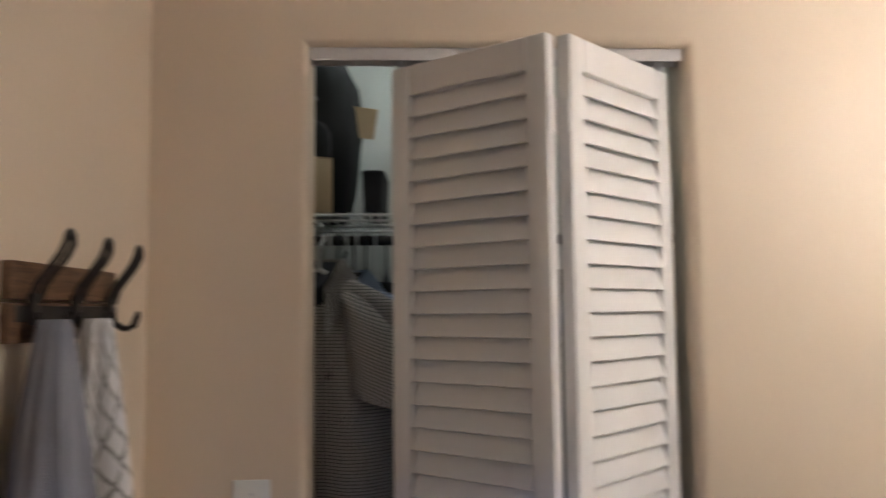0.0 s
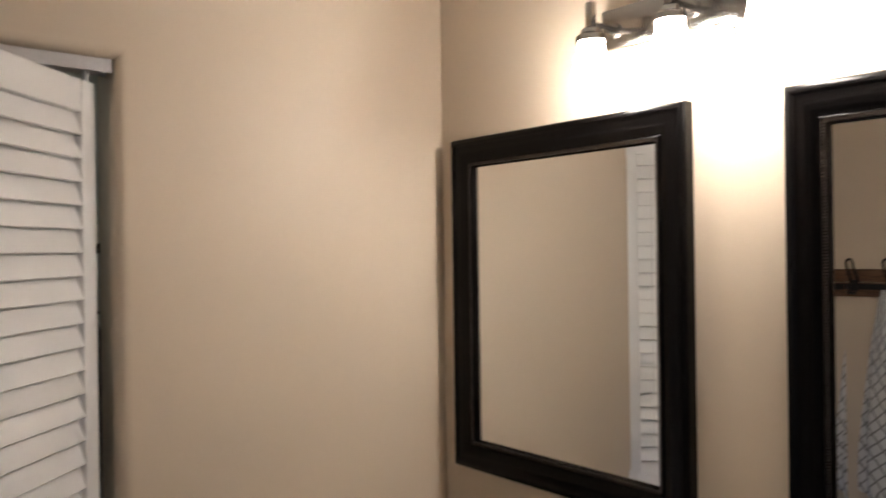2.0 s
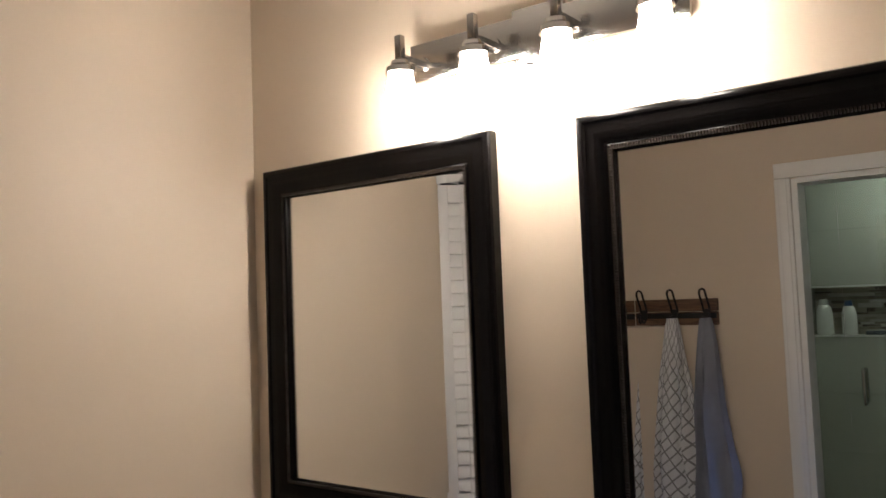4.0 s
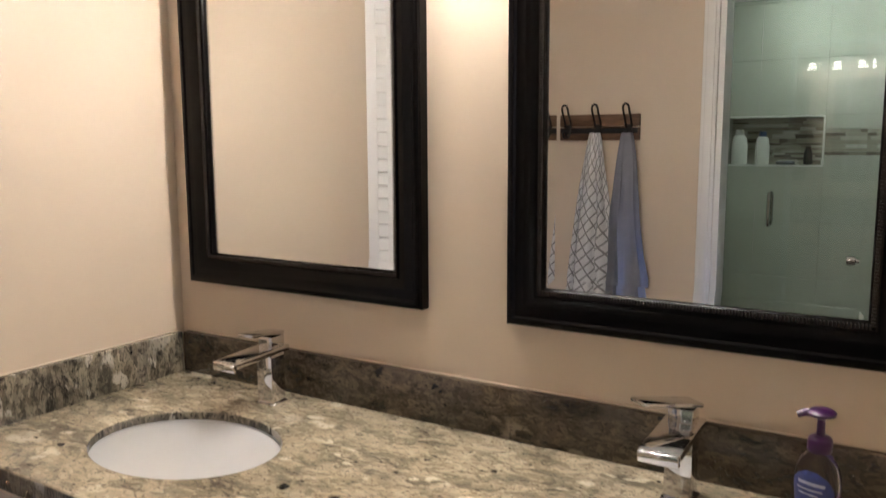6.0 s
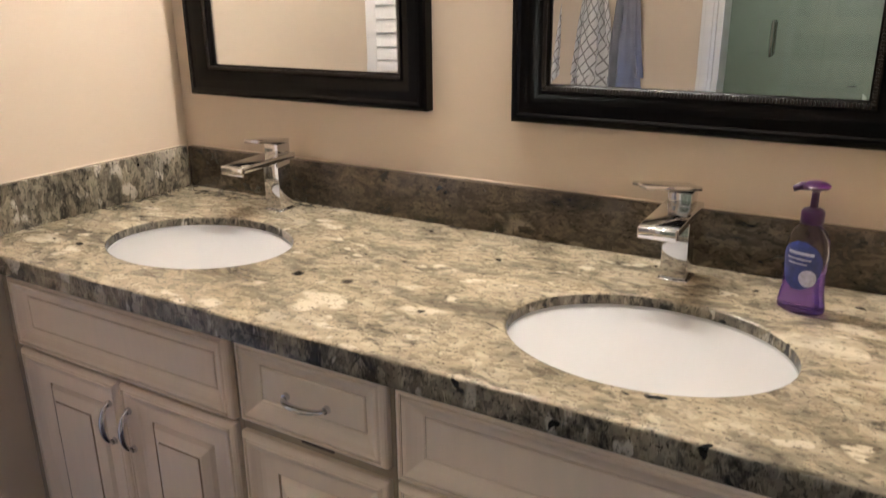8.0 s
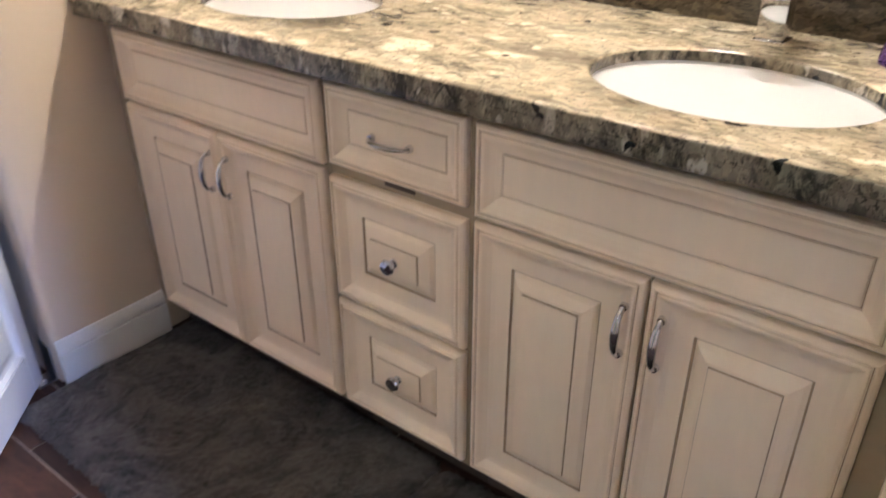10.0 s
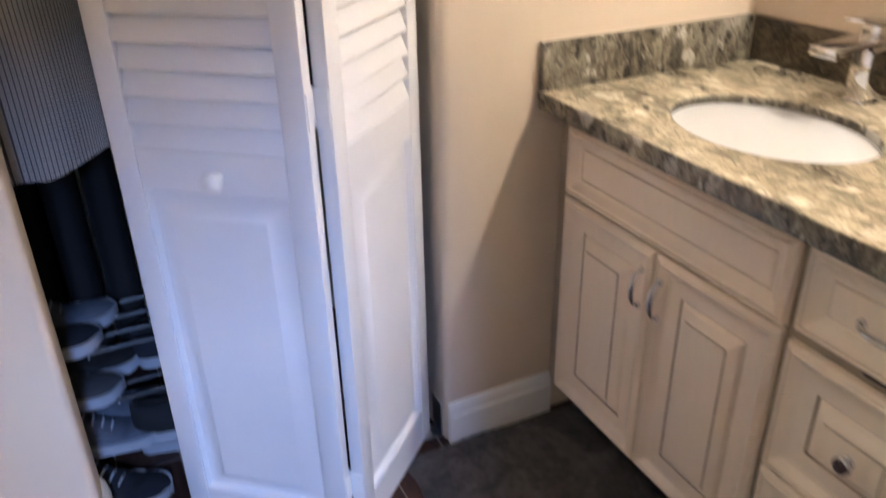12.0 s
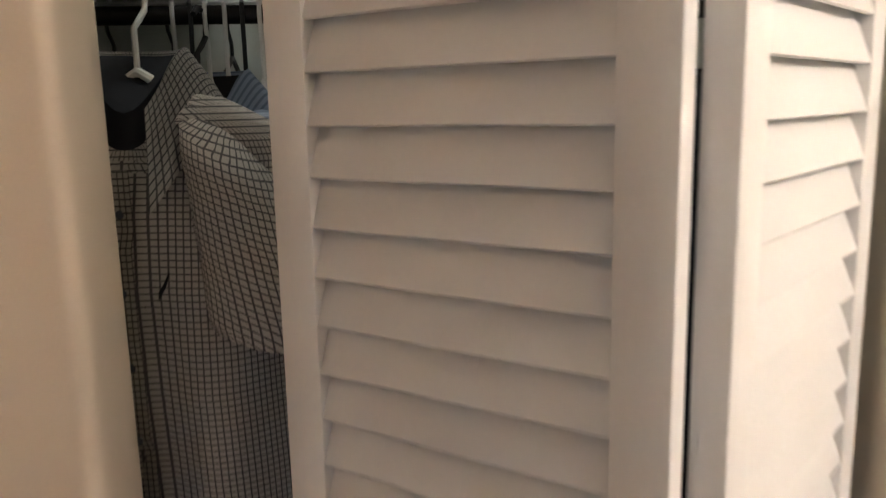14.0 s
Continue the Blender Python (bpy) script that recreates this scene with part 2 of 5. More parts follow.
M_IRON = paint("black_iron", (0.018, 0.016, 0.015), 0.45, 0.3, 30.0, 200.0, 0.1, 0.5)
M_RACK = wood_mat("stained_wood", (0.055, 0.026, 0.013), (0.19, 0.10, 0.05))
M_LATT = grid_mat("lattice_towel", (0.72, 0.71, 0.71), (0.22, 0.205, 0.20), 0.037, 0.11, 0.0, 1.35, 0.6, 38)
M_GREYT = paint("blue_grey_towel", (0.205, 0.21, 0.245), 0.95, 0.12, 12.0, 500.0, 0.7)
M_CHECK = grid_mat("checked_cotton", (0.52, 0.48, 0.43), (0.03, 0.03, 0.04), 0.0078, 0.13)
M_STRIPE = grid_mat("striped_cotton", (0.42, 0.50, 0.66), (0.20, 0.25, 0.36), 0.009, 0.22, 0.0, 60.0)
M_NAVY = paint("navy_cotton", (0.005, 0.006, 0.011), 0.9, 0.2, 15.0, 700.0, 0.3)
M_BLUE = paint("blue_cotton", (0.17, 0.24, 0.38), 0.9, 0.15, 15.0, 700.0, 0.3)
M_GREYC = paint("grey_cotton", (0.035, 0.035, 0.038), 0.9, 0.2, 15.0, 700.0, 0.3)
M_BLKC = paint("black_cloth", (0.0032, 0.0032, 0.0036), 0.85, 0.3, 15.0, 500.0, 0.3)
M_PLASW = paint("white_plastic", (0.74, 0.74, 0.72), 0.35, 0.04)
M_TRACK = paint("pale_track", (0.55, 0.53, 0.53), 0.5, 0.1)
M_PLASK = paint("black_plastic", (0.015, 0.015, 0.016), 0.35, 0.2)
M_CARD = paint("cardboard", (0.56, 0.43, 0.27), 0.8, 0.12, 8.0, 200.0, 0.2)
M_CLOSET = paint("closet_paint", (0.66, 0.68, 0.64), 0.7, 0.04, 2.0, 200.0, 0.1)
M_RUBBER = paint("white_rubber", (0.30, 0.31, 0.33), 0.6, 0.1)
M_SUEDE = paint("grey_suede", (0.075, 0.085, 0.105), 0.9, 0.25, 20.0, 400.0, 0.3)
M_STILE = paint("shower_tile", (0.50, 0.51, 0.46), 0.22, 0.05, 3.0, 30.0, 0.03)
M_SGROUT = paint("pale_grout", (0.42, 0.42, 0.37), 0.8, 0.06)
M_MOSAIC = mosaic_mat()
M_GLASS = plain("green_glass", (0.84, 0.91, 0.87), 0.0, alpha=1.0)
M_SEAL = paint("clear_seal", (0.80, 0.81, 0.77), 0.4, 0.05)
M_PURPLE = paint("purple_plastic", (0.036, 0.003, 0.050), 0.3, 0.1)
M_LIQUID = plain("purple_soap", (0.36, 0.20, 0.70), 0.08, alpha=0.95, ior=1.34)
M_BOTTLE = plain("clear_plastic", (0.93, 0.92, 0.97), 0.06, alpha=1.0, ior=1.2)
M_LABEL = paint("blue_label", (0.022, 0.035, 0.16), 0.4, 0.45, 60.0)
M_INK = paint("white_ink", (0.42, 0.43, 0.55), 0.5, 0.35, 90.0)
M_TEAL = paint("teal_cap", (0.02, 0.06, 0.16), 0.4, 0.1)


# ---- shapes ----
def box(bm, x0, y0, z0, x1, y1, z1, bevel=0.0, seg=1):
    made = bmesh.ops.create_cube(bm, size=1.0, matrix=Matrix.LocRotScale(((x0 + x1) / 2, (y0 + y1) / 2, (z0 + z1) / 2), None, (abs(x1 - x0), abs(y1 - y0), abs(z1 - z0))))
    if bevel:
        vs = set(made["verts"])
        es = [e for e in bm.edges if e.verts[0] in vs and e.verts[1] in vs]
        bmesh.ops.bevel(bm, geom=es, offset=bevel, segments=seg, affect="EDGES", profile=0.5)
    return bm


def tube(bm, pts, radii, n=10, flat=1.0, caps=True):
    """A round bar through the points; radii one number or one a point; flat squeezes it across."""
    pts = [Vector(p) for p in pts]
    radii = radii if isinstance(radii, (list, tuple)) else [radii] * len(pts)
    rings, side = [], None
    for i, p in enumerate(pts):
        d = (pts[min(i + 1, len(pts) - 1)] - pts[max(i - 1, 0)]).normalized()
        if side is None:
            side = d.cross(Vector((0, 0, 1)) if abs(d.z) < 0.9 else Vector((1, 0, 0))).normalized()
        side = (side - d * side.dot(d)).normalized()
        up = d.cross(side)
        rings.append([bm.verts.new(p + (side * math.cos(a) + up * math.sin(a) * flat) * radii[i]) for a in (k * math.tau / n for k in range(n))])
    for a, b in zip(rings, rings[1:]):
        for k in range(n):
            bm.faces.new((a[k], a[(k + 1) % n], b[(k + 1) % n], b[k]))
    if caps:
        bm.faces.new(rings[0][::-1]), bm.faces.new(rings[-1])
    return bm


def lathe(bm, profile, n=24, c=(0, 0, 0), sx=1.0, sy=1.0):
    rings = []
    for r, z in profile:
        rings.append([bm.verts.new((c[0] + r * sx * math.cos(k * math.tau / n), c[1] + r * sy * math.sin(k * math.tau / n), c[2] + z)) for k in range(n)])
    for a, b in zip(rings, rings[1:]):
        for k in range(n):
            bm.faces.new((a[k], a[(k + 1) % n], b[(k + 1) % n], b[k]))
    if profile[0][0] > 1e-4:
        bm.faces.new(rings[0][::-1])
    if profile[-1][0] > 1e-4:
        bm.faces.new(rings[-1])
    return bm


def stepped(bm, x0, z0, x1, z1, profile, glaze=(), close=True):
    """A framed panel that faces -y: rings of (inset, rise towards -y); glaze: the rings that carry the second material."""
    rings = []
    for ins, rise in profile:
        rings.append([bm.verts.new((x, -rise, z)) for x, z in ((x0 + ins, z0 + ins), (x1 - ins, z0 + ins), (x1 - ins, z1 - ins), (x0 + ins, z1 - ins))])
    for i, (a, b) in enumerate(zip(rings, rings[1:])):
        for k in range(4):
            f = bm.faces.new((a[k], a[(k + 1) % 4], b[(k + 1) % 4], b[k]))
            f.material_index = 1 if i in glaze else 0
    if close:
        bm.faces.new(rings[-1])
        bm.faces.new(rings[0][::-1])
    return bm


def obj(name, bm, material, smooth=True, angle=40):
    bmesh.ops.recalc_face_normals(bm, faces=bm.faces)
    me = bpy.data.meshes.new(name)
    bm.to_mesh(me)
    bm.free()
    for m in material if isinstance(material, (list, tuple)) else [material]:
        me.materials.append(m)
    if smooth:
        me.polygons.foreach_set("use_smooth", [True] * len(me.polygons))
        me.set_sharp_from_angle(angle=radians(angle))
    return new(name, me)


def part(name, bm, material, parent, label="", smooth=True, angle=40):
    ob = obj(name, bm, material, smooth, angle)
    ob.parent = parent
    if label:
        ob["label"] = label
    return ob


def thing(name, m, label, category, group=""):
    ob = new(name)
    ob.empty_display_size = 0.05
    ob.matrix_world = m
    return tagged(ob, label, category, group)


def setting(name, bm, material, label="", smooth=False):
    return tagged(obj(name, bm, material, smooth), label, kind="structure")


def B():
    return bmesh.new()


def crumple(bm, amount, scale, stretch=(1, 1, 0.35)):
    bm.normal_update()
    moves = [(v, v.normal * amount * noise.noise(Vector((v.co.x * stretch[0], v.co.y * stretch[1], v.co.z * stretch[2])) * scale)) for v in bm.verts]
    for v, d in moves:
        v.co += d


# ---- shell ----
def sheet(outline, axis, at, thick, soft=0.0, soft_at=None):
    """A wall cut to an outline of (along, z), from its face at `at` through its thickness."""
    bm = B()
    vs = [bm.verts.new((at, a, z) if axis == "x" else (a, at, z)) for a, z in outline]
    f = bm.faces.new(vs)
    got = bmesh.ops.extrude_face_region(bm, geom=[f])
    bmesh.ops.translate(bm, vec=(thick, 0, 0) if axis == "x" else (0, thick, 0), verts=[g for g in got["geom"] if isinstance(g, bmesh.types.BMVert)])
    if soft:
        es = [e for e in bm.edges if soft_at(e.verts[0].co) and soft_at(e.verts[1].co)]
        bmesh.ops.bevel(bm, geom=es, offset=soft, segments=4, affect="EDGES", profile=0.5)
    return bm


CL0, CLB = -2.25, -0.76     # closet: its near side and its back
DX0, DX1, DZ = 0.882, 1.68, 2.03    # doorway in the opposite wall
SB = -3.65                  # back of the shower
edge_near = lambda c: (OP0 - 0.01 < c.y < OP1 + 0.01) and c.z < OPZ + 0.01 and abs(c.x) < 0.001
setting("wall_west", sheet([(-D - WALL, 0), (OP0, 0), (OP0, OPZ), (OP1, OPZ), (OP1, 0), (0.0, 0), (0.0, H), (-D - WALL, H)], "x", 0.0, -WALL, 0.021, edge_near), M_WALL, "tan painted closet wall", True)
setting("wall_north", box(B(), -WALL, 0, 0, E + WALL, WALL, H), M_WALL, "tan painted wall behind the mirrors")
setting("wall_south", sheet([(0.0, 0), (DX0, 0), (DX0, DZ), (DX1, DZ), (DX1, 0), (E, 0), (E, H), (0.0, H)], "y", -D, -WALL), M_WALL, "tan painted wall with a doorway")
# unseen end wall; its narrow doorway is added to cut the daylight beam
setting("wall_east_unseen", sheet([(-D - WALL, 0), (-1.92, 0), (-1.92, 2.03), (-1.40, 2.03), (-1.40, 0), (0.0, 0), (0.0, H), (-D - WALL, H)], "x", E, WALL), M_WALL, "tan painted wall with a doorway")
setting("wall_alcove", box(B(), ALC, -0.63, 0, ALC + 0.12, 0, H, 0.006, 2), M_WALL, "tan painted wall end beside the vanity", True)
bm = B()
box(bm, CLB - 0.1, CL0, 0, CLB, 0.0, H), box(bm, CLB, -0.1, 0, -WALL, 0.0, H), box(bm, CLB, CL0 - 0.1, 0, -WALL, CL0, H), box(bm, -WALL, CL0 - 0.1, 0, -0.0, -D - WALL, H)
setting("wall_closet", bm, M_CLOSET, "pale painted closet walls")
bm = B()
box(bm, 0.2, SB - 0.25, 0, 0.3, -D - WALL, H), box(bm, 2.3, SB - 0.25, 0, 2.4, -D - WALL, H)
setting("wall_shower_sides", bm, M_STILE, "pale tiled shower side walls")
# unseen high shell, added beyond that doorway to enclose the daylight lamp
bm = B()
box(bm, 5.6, -3.2, 0, 5.7, 0.6, 3.9), box(bm, E + WALL, -3.3, 0, 5.7, -3.2, 3.9), box(bm, E + WALL, 0.6, 0, 5.7, 0.7, 3.9), box(bm, E + WALL - 0.02, -3.3, 3.9, 5.7, 0.7, 4.0)
box(bm, E + WALL - 0.02, -3.2, 2.53, E + WALL + 0.05, 0.6, 3.9), box(bm, E + WALL - 0.02, -3.2, 0, E + WALL + 0.05, -D - WALL - 0.001, 2.53), box(bm, E + WALL - 0.02, 0.001, 0, E + WALL + 0.05, 0.6, 2.53)
setting("wall_lamp_shell", bm, M_WALL, "unseen tan painted shell added around the daylight lamp")
setting("ceiling", box(B(), CLB - 0.1, SB - 0.25, H, E + WALL, WALL, H + 0.1), M_CEIL, "off-white ceiling")
floor = setting("floor", box(B(), CLB - 0.1, SB - 0.25, -0.12, 5.7, 0.7, -0.004), M_GROUT, "dark wood-look plank tiles with pale grout")

# skirting with a moulded top
def skirting(name, p, q, inward, label="white moulded baseboard"):
    p, q, inward = Vector((*p, 0)), Vector((*q, 0)), Vector((*inward, 0))
    prof = [(0, 0), (0.014, 0), (0.014, 0.084), (0.0135, 0.0865), (0.0060, 0.0875), (0.0060, 0.0910), (0.0115, 0.092), (0.0105, 0.102), (0.008, 0.111), (0.004, 0.121), (0, 0.124)]
    bm = B()
    ends = [[bm.verts.new(o + inward * d + Vector((0, 0, z))) for d, z in prof] for o in (p, q)]
    n = len(prof)
    for k in range(n):
        bm.faces.new((ends[0][k], ends[0][(k + 1) % n], ends[1][(k + 1) % n], ends[1][k]))
    bm.faces.new(ends[0][::-1]), bm.faces.new(ends[1])
    return setting(name, bm, M_TRIM, label, False)


skirting("baseboard_1", (0.0005, OP1 + 0.002), (0.0005, -0.533), (1, 0))
skirting("baseboard_2", (0.0005, -D + 0.0005), (0.0005, OP0 - 0.002), (1, 0))
skirting("baseboard_3", (0.016, -D + 0.0005), (DX0 - 0.066, -D + 0.0005), (0, 1))
skirting("baseboard_4", (ALC + 0.122, -0.0005), (E - 0.001, -0.0005), (0, -1))
skirting("baseboard_5", (-WALL, OP0 + 0.0005), (-0.012, OP0 + 0.0005), (0, 1))

# white casing round the doorway
bm = B()
for x0, x1 in ((DX0 - 0.064, DX0 - 0.004), (DX1 + 0.004, DX1 + 0.064)):
    box(bm, x0, -D, 0, x1, -D + 0.018, DZ + 0.002, 0.004, 2)
    box(bm, x0 + 0.014, -D + 0.012, 0, x1 - 0.014, -D + 0.023, DZ + 0.002, 0.003, 2)
box(bm, DX0 - 0.064, -D, DZ + 0.004, DX1 + 0.064, -D + 0.018, DZ + 0.064, 0.004, 2)
setting("trim_door_casing", bm, M_TRIM, "white painted door casing", True)
bm = B()
box(bm, DX0 - 0.004, -D - WALL - 0.002, 0, DX0 + 0.018, -D + 0.001, DZ), box(bm, DX1 - 0.018, -D - WALL - 0.002, 0, DX1 + 0.004, -D + 0.001, DZ), box(bm, DX0 + 0.018, -D - WALL - 0.002, DZ - 0.018, DX1 - 0.018, -D + 0.001, DZ + 0.003)
setting("trim_door_jamb", bm, M_TRIM, "white painted door jamb")


# ---- louvred folding closet door ----
TOP, LV0, LV1, PITCH = 2.012, 0.906, 1.948, 0.0453
door = thing("bifold_door", pose(0, 0, 0), "white painted louvred bifold closet door, half folded open", "door")


def leaf(a, b, knob):
    """One leaf from a to b on the plan, seen from its right-hand side; local x along it, -y towards the room."""
    a, b = Vector((*a, 0)), Vector((*b, 0))
    w = (b - a).length
    T, S = 0.030, 0.046
    m = Matrix.Translation(a) @ Matrix.Rotation(math.atan2(b.y - a.y, b.x - a.x), 4, "Z")
    bm = B()
    for x in (0, w - S):
        box(bm, x, 0, 0.012, x + S, T, TOP, 0.0025, 2)
    for z0, z1 in ((LV1, TOP), (0.830, LV0), (0.012, 0.112)):
        box(bm, S, 0.001, z0, w - S, T - 0.001, z1, 0.002, 1)
    frame_ob = part("leaf_frame", bm, M_DOOR, door)
    frame_ob.matrix_basis = m
    slat = B()
    box(slat, S - 0.003, -0.0302, -0.0030, w - S + 0.003, 0.0302, 0.0030, 0.0026, 2)
    first = None
    z = LV1 - 0.0167
    while z > LV0 + 0.004:
        if first is None:
            first = o = part("louvre", slat, M_DOOR, frame_ob)
        else:
            o = first.copy()
            scene.collection.objects.link(o)
        o.matrix_basis = pose(0, T / 2 - 0.001, z, 70 + random.uniform(-0.8, 0.8), 0, 0)
        z -= PITCH
    bm = B()
    stepped(bm, S, 0.112, w - S, 0.830, [(-0.002, -0.02), (-0.002, -0.004), (0.003, -0.004), (0.009, -0.0145), (0.015, -0.0165), (0.047, -0.0045), (0.049, -0.0030), (0.053, -0.0028)])
    part("raised_panel", bm, M_DOOR, frame_ob)
    if knob:
        bm = B()
        lathe(bm, [(0.008, 0), (0.007, 0.010), (0.010, 0.014), (0.0165, 0.019), (0.0185, 0.026), (0.0165, 0.033), (0.009, 0.037), (0.0, 0.038)], 20)
        bmesh.ops.rotate(bm, matrix=Matrix.Rotation(radians(90), 3, "X"), verts=bm.verts)
        bmesh.ops.translate(bm, vec=(w * 0.54, 0, 0.864), verts=bm.verts)
        part("knob", bm, M_PLASW, frame_ob, "round white knob")
    return frame_ob


L0, L1 = (-0.024, -1.461), (0.212, -1.172)
R0, R1 = (0.206, -1.128), (-0.046, -0.860)
leaf(L0, L1, True)
leaf(R0, R1, False)
lu, ru = (Vector(L1) - Vector(L0)).normalized(), (Vector(R0) - Vector(R1)).normalized()
lb, rb = Vector(L1) + 0.029 * Vector((-lu.y, lu.x)), Vector(R0) + 0.029 * Vector((ru.y, -ru.x))
pin = (lb + rb) / 2 + Vector((-0.006, 0.001))
for z in (0.16, 0.985, 1.86):
    bm = B()
    for end, back in ((L1, lb), (R0, rb)):
        e, b = Vector(end), Vector(back)
        mid, turn = (e + b) / 2 + (b - e) * 0.05 + ((lu if end == L1 else ru) * 0.0012).to_2d(), math.degrees(math.atan2(b.y - e.y, b.x - e.x))
        piece = box(B(), -0.013, -0.001, -0.032, 0.013, 0.001, 0.032)
        bmesh.ops.transform(piece, matrix=pose(mid.x, mid.y, z, 0, 0, turn), verts=piece.verts)
        tmp = bpy.data.meshes.new("hinge_leaf")
        piece.to_mesh(tmp), piece.free()
        bm.from_mesh(tmp)
        bpy.data.meshes.remove(tmp)
    tube(bm, [(pin.x, pin.y, z - 0.034), (pin.x, pin.y, z + 0.034)], 0.0048, 10)
    part("hinge", bm, M_DOOR, door, "small hinge")
bm = B()
box(bm, -0.075, -0.880, 0.0, -0.030, OP1 - 0.0005, 0.004), box(bm, -0.075, OP1 - 0.004, 0.004, -0.030, OP1 - 0.0005, 0.10), box(bm, -0.056, -0.872, 0.004, -0.042, -0.858, 0.012)
part("pivot_bracket", bm, M_STEEL, door, "steel floor pivot bracket")
bm = B()
for x in (-0.062, -0.022):
    box(bm, x, OP0 + 0.003, OPZ - 0.028, x + 0.003, OP1 - 0.003, OPZ - 0.001)
box(bm, -0.062, OP0 + 0.003, OPZ - 0.004, -0.019, OP1 - 0.003, OPZ - 0.001)
part("track", bm, M_TRACK, door, "pale metal top track")
bm = B()
for p in ((-0.037, -1.438), (-0.040, -0.880)):
    tube(bm, [(*p, TOP - 0.002), (*p, OPZ - 0.006)], 0.006, 10)
part("roller_pin", bm, M_STEEL, door, "steel guide pins")

# ---- switch plate ----
sw = thing("light_switch", pose(0.0, -1.7415, 1.113), "white toggle light switch on the tan wall", "switch")
bm = box(B(), 0.0005, -0.037, -0.058, 0.006, 0.037, 0.058, 0.0025, 2)
part("plate", bm, M_PLASW, sw)
bm = box(B(), 0.005, -0.005, -0.012, 0.0075, 0.005, 0.012)
tube(bm, [(0.006, 0, -0.002), (0.018, 0, 0.008)], [0.0045, 0.0035], 8)
part("toggle", bm, M_PLASW, sw)
for z in (-0.03, 0.03):
    part("screw", tube(B(), [(0.0055, 0, z), (0.0075, 0, z)], 0.003, 8), M_STEEL, sw)


# ---- vanity cabinets ----
FY = -0.553        # front of the doors
BODY = -0.533
RIM = [(0.0, -0.0198), (0.0, -0.009), (0.002, -0.005), (0.006, -0.0015), (0.009, -0.001), (0.0102, -0.0045), (0.0117, -0.0045), (0.014, -0.0012), (0.017, -0.001), (0.020, -0.0025)]
DOOR_PROF = RIM + [(0.026, -0.0075), (0.033, -0.0125), (0.041, -0.0148), (0.0500, -0.0155), (0.0690, -0.0158), (0.0702, -0.0190), (0.0725, -0.0190), (0.079, -0.0115), (0.0935, -0.0042), (0.0985, -0.0036), (0.1000, -0.0004), (0.104, 0.0)]
FLAT_PROF = RIM + [(0.026, -0.0075), (0.033, -0.0125), (0.039, -0.0152), (0.0425, -0.0160), (0.0440, -0.0190), (0.0455, -0.0190), (0.0468, -0.0160), (0.050, -0.0158)]
GL_D, GL_F = (5, 14, 15, 19), (5, 14)


def front(name, parent, x0, z0, x1, z1, prof, gl, label=""):
    bm = stepped(B(), x0, z0, x1, z1, prof, gl)
    ob = part(name, bm, [M_CREAM, M_GLAZE], parent, label, False)
    ob.matrix_basis = Matrix.Translation((0, FY, 0))
    return ob


def bow_handle(parent, x, z, upright):
    """A bowed chrome pull, 84 mm long, with small feet."""
    bm = B()
    pts, rad = [], []
    for k in range(13):
        u = k / 12 * 2 - 1
        along, out = u * 0.043, 0.004 + 0.020 * (1 - u * u) ** 0.6
        pts.append((x, -out, z + along) if upright else (x + along, -out, z))
        rad.append(0.0042 + 0.0028 * (1 - u * u))
    tube(bm, pts, rad, 10, 0.75)
    for s in (-0.0415, 0.0415):
        c = (x, 0, z + s) if upright else (x + s, 0, z)
        tube(bm, [(c[0], 0.001, c[2]), (c[0], -0.006, c[2])], [0.0075, 0.006], 12)
    part("handle", bm, M_CHROME, parent, "bowed chrome handle")


def round_knob(parent, x, z):
    bm = lathe(B(), [(0.009, 0), (0.0085, 0.003), (0.006, 0.005), (0.006, 0.009), (0.010, 0.012), (0.0145, 0.015), (0.0155, 0.019), (0.013, 0.023), (0.0, 0.025)], 24)
    bmesh.ops.rotate(bm, matrix=Matrix.Rotation(radians(90), 3, "X"), verts=bm.verts)
    bmesh.ops.translate(bm, vec=(x, 0, z), verts=bm.verts)
    part("knob", bm, M_CHROME, parent, "round chrome knob")


def carcass(parent, x0, x1):
    bm = B()
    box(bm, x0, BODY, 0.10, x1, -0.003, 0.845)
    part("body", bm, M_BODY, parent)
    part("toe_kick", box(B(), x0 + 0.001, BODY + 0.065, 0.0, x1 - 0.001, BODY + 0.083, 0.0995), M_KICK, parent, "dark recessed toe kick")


def sink_base(x0, x1, d0, d1, d2, d3):
    c = thing("sink_base_cabinet", pose(0, 0, 0), "cream glazed vanity sink base with two raised-panel doors", "cabinet", "vanity cabinets")
    carcass(c, x0, x1)
    front("false_front", c, d0, 0.657, d3, 0.816, FLAT_PROF, GL_F)
    for a, b, hx in ((d0, d1, d1 - 0.026), (d2, d3, d2 + 0.026)):
        d = front("cabinet_door", c, a, 0.117, b, 0.649, DOOR_PROF, GL_D)
        bow_handle(d, hx, 0.557, True)
    return c


sink_base(0.001, 0.680, 0.046, 0.359, 0.365, 0.671)
drawers = thing("drawer_base_cabinet", pose(0, 0, 0), "cream glazed vanity drawer base with three drawers", "cabinet", "vanity cabinets")
carcass(drawers, 0.681, 1.001)
d = front("drawer", drawers, 0.690, 0.666, 0.994, 0.818, FLAT_PROF, GL_F)
bow_handle(d, 0.845, 0.743, False)
# no real recess: a dark block paints the shaded slot below the drawer
part("gap", box(B(), 0.812, BODY - 0.0022, 0.6505, 0.880, BODY + 0.01, 0.6625, 0.001), M_KICK, drawers, "dark block standing in for a shaded slot")
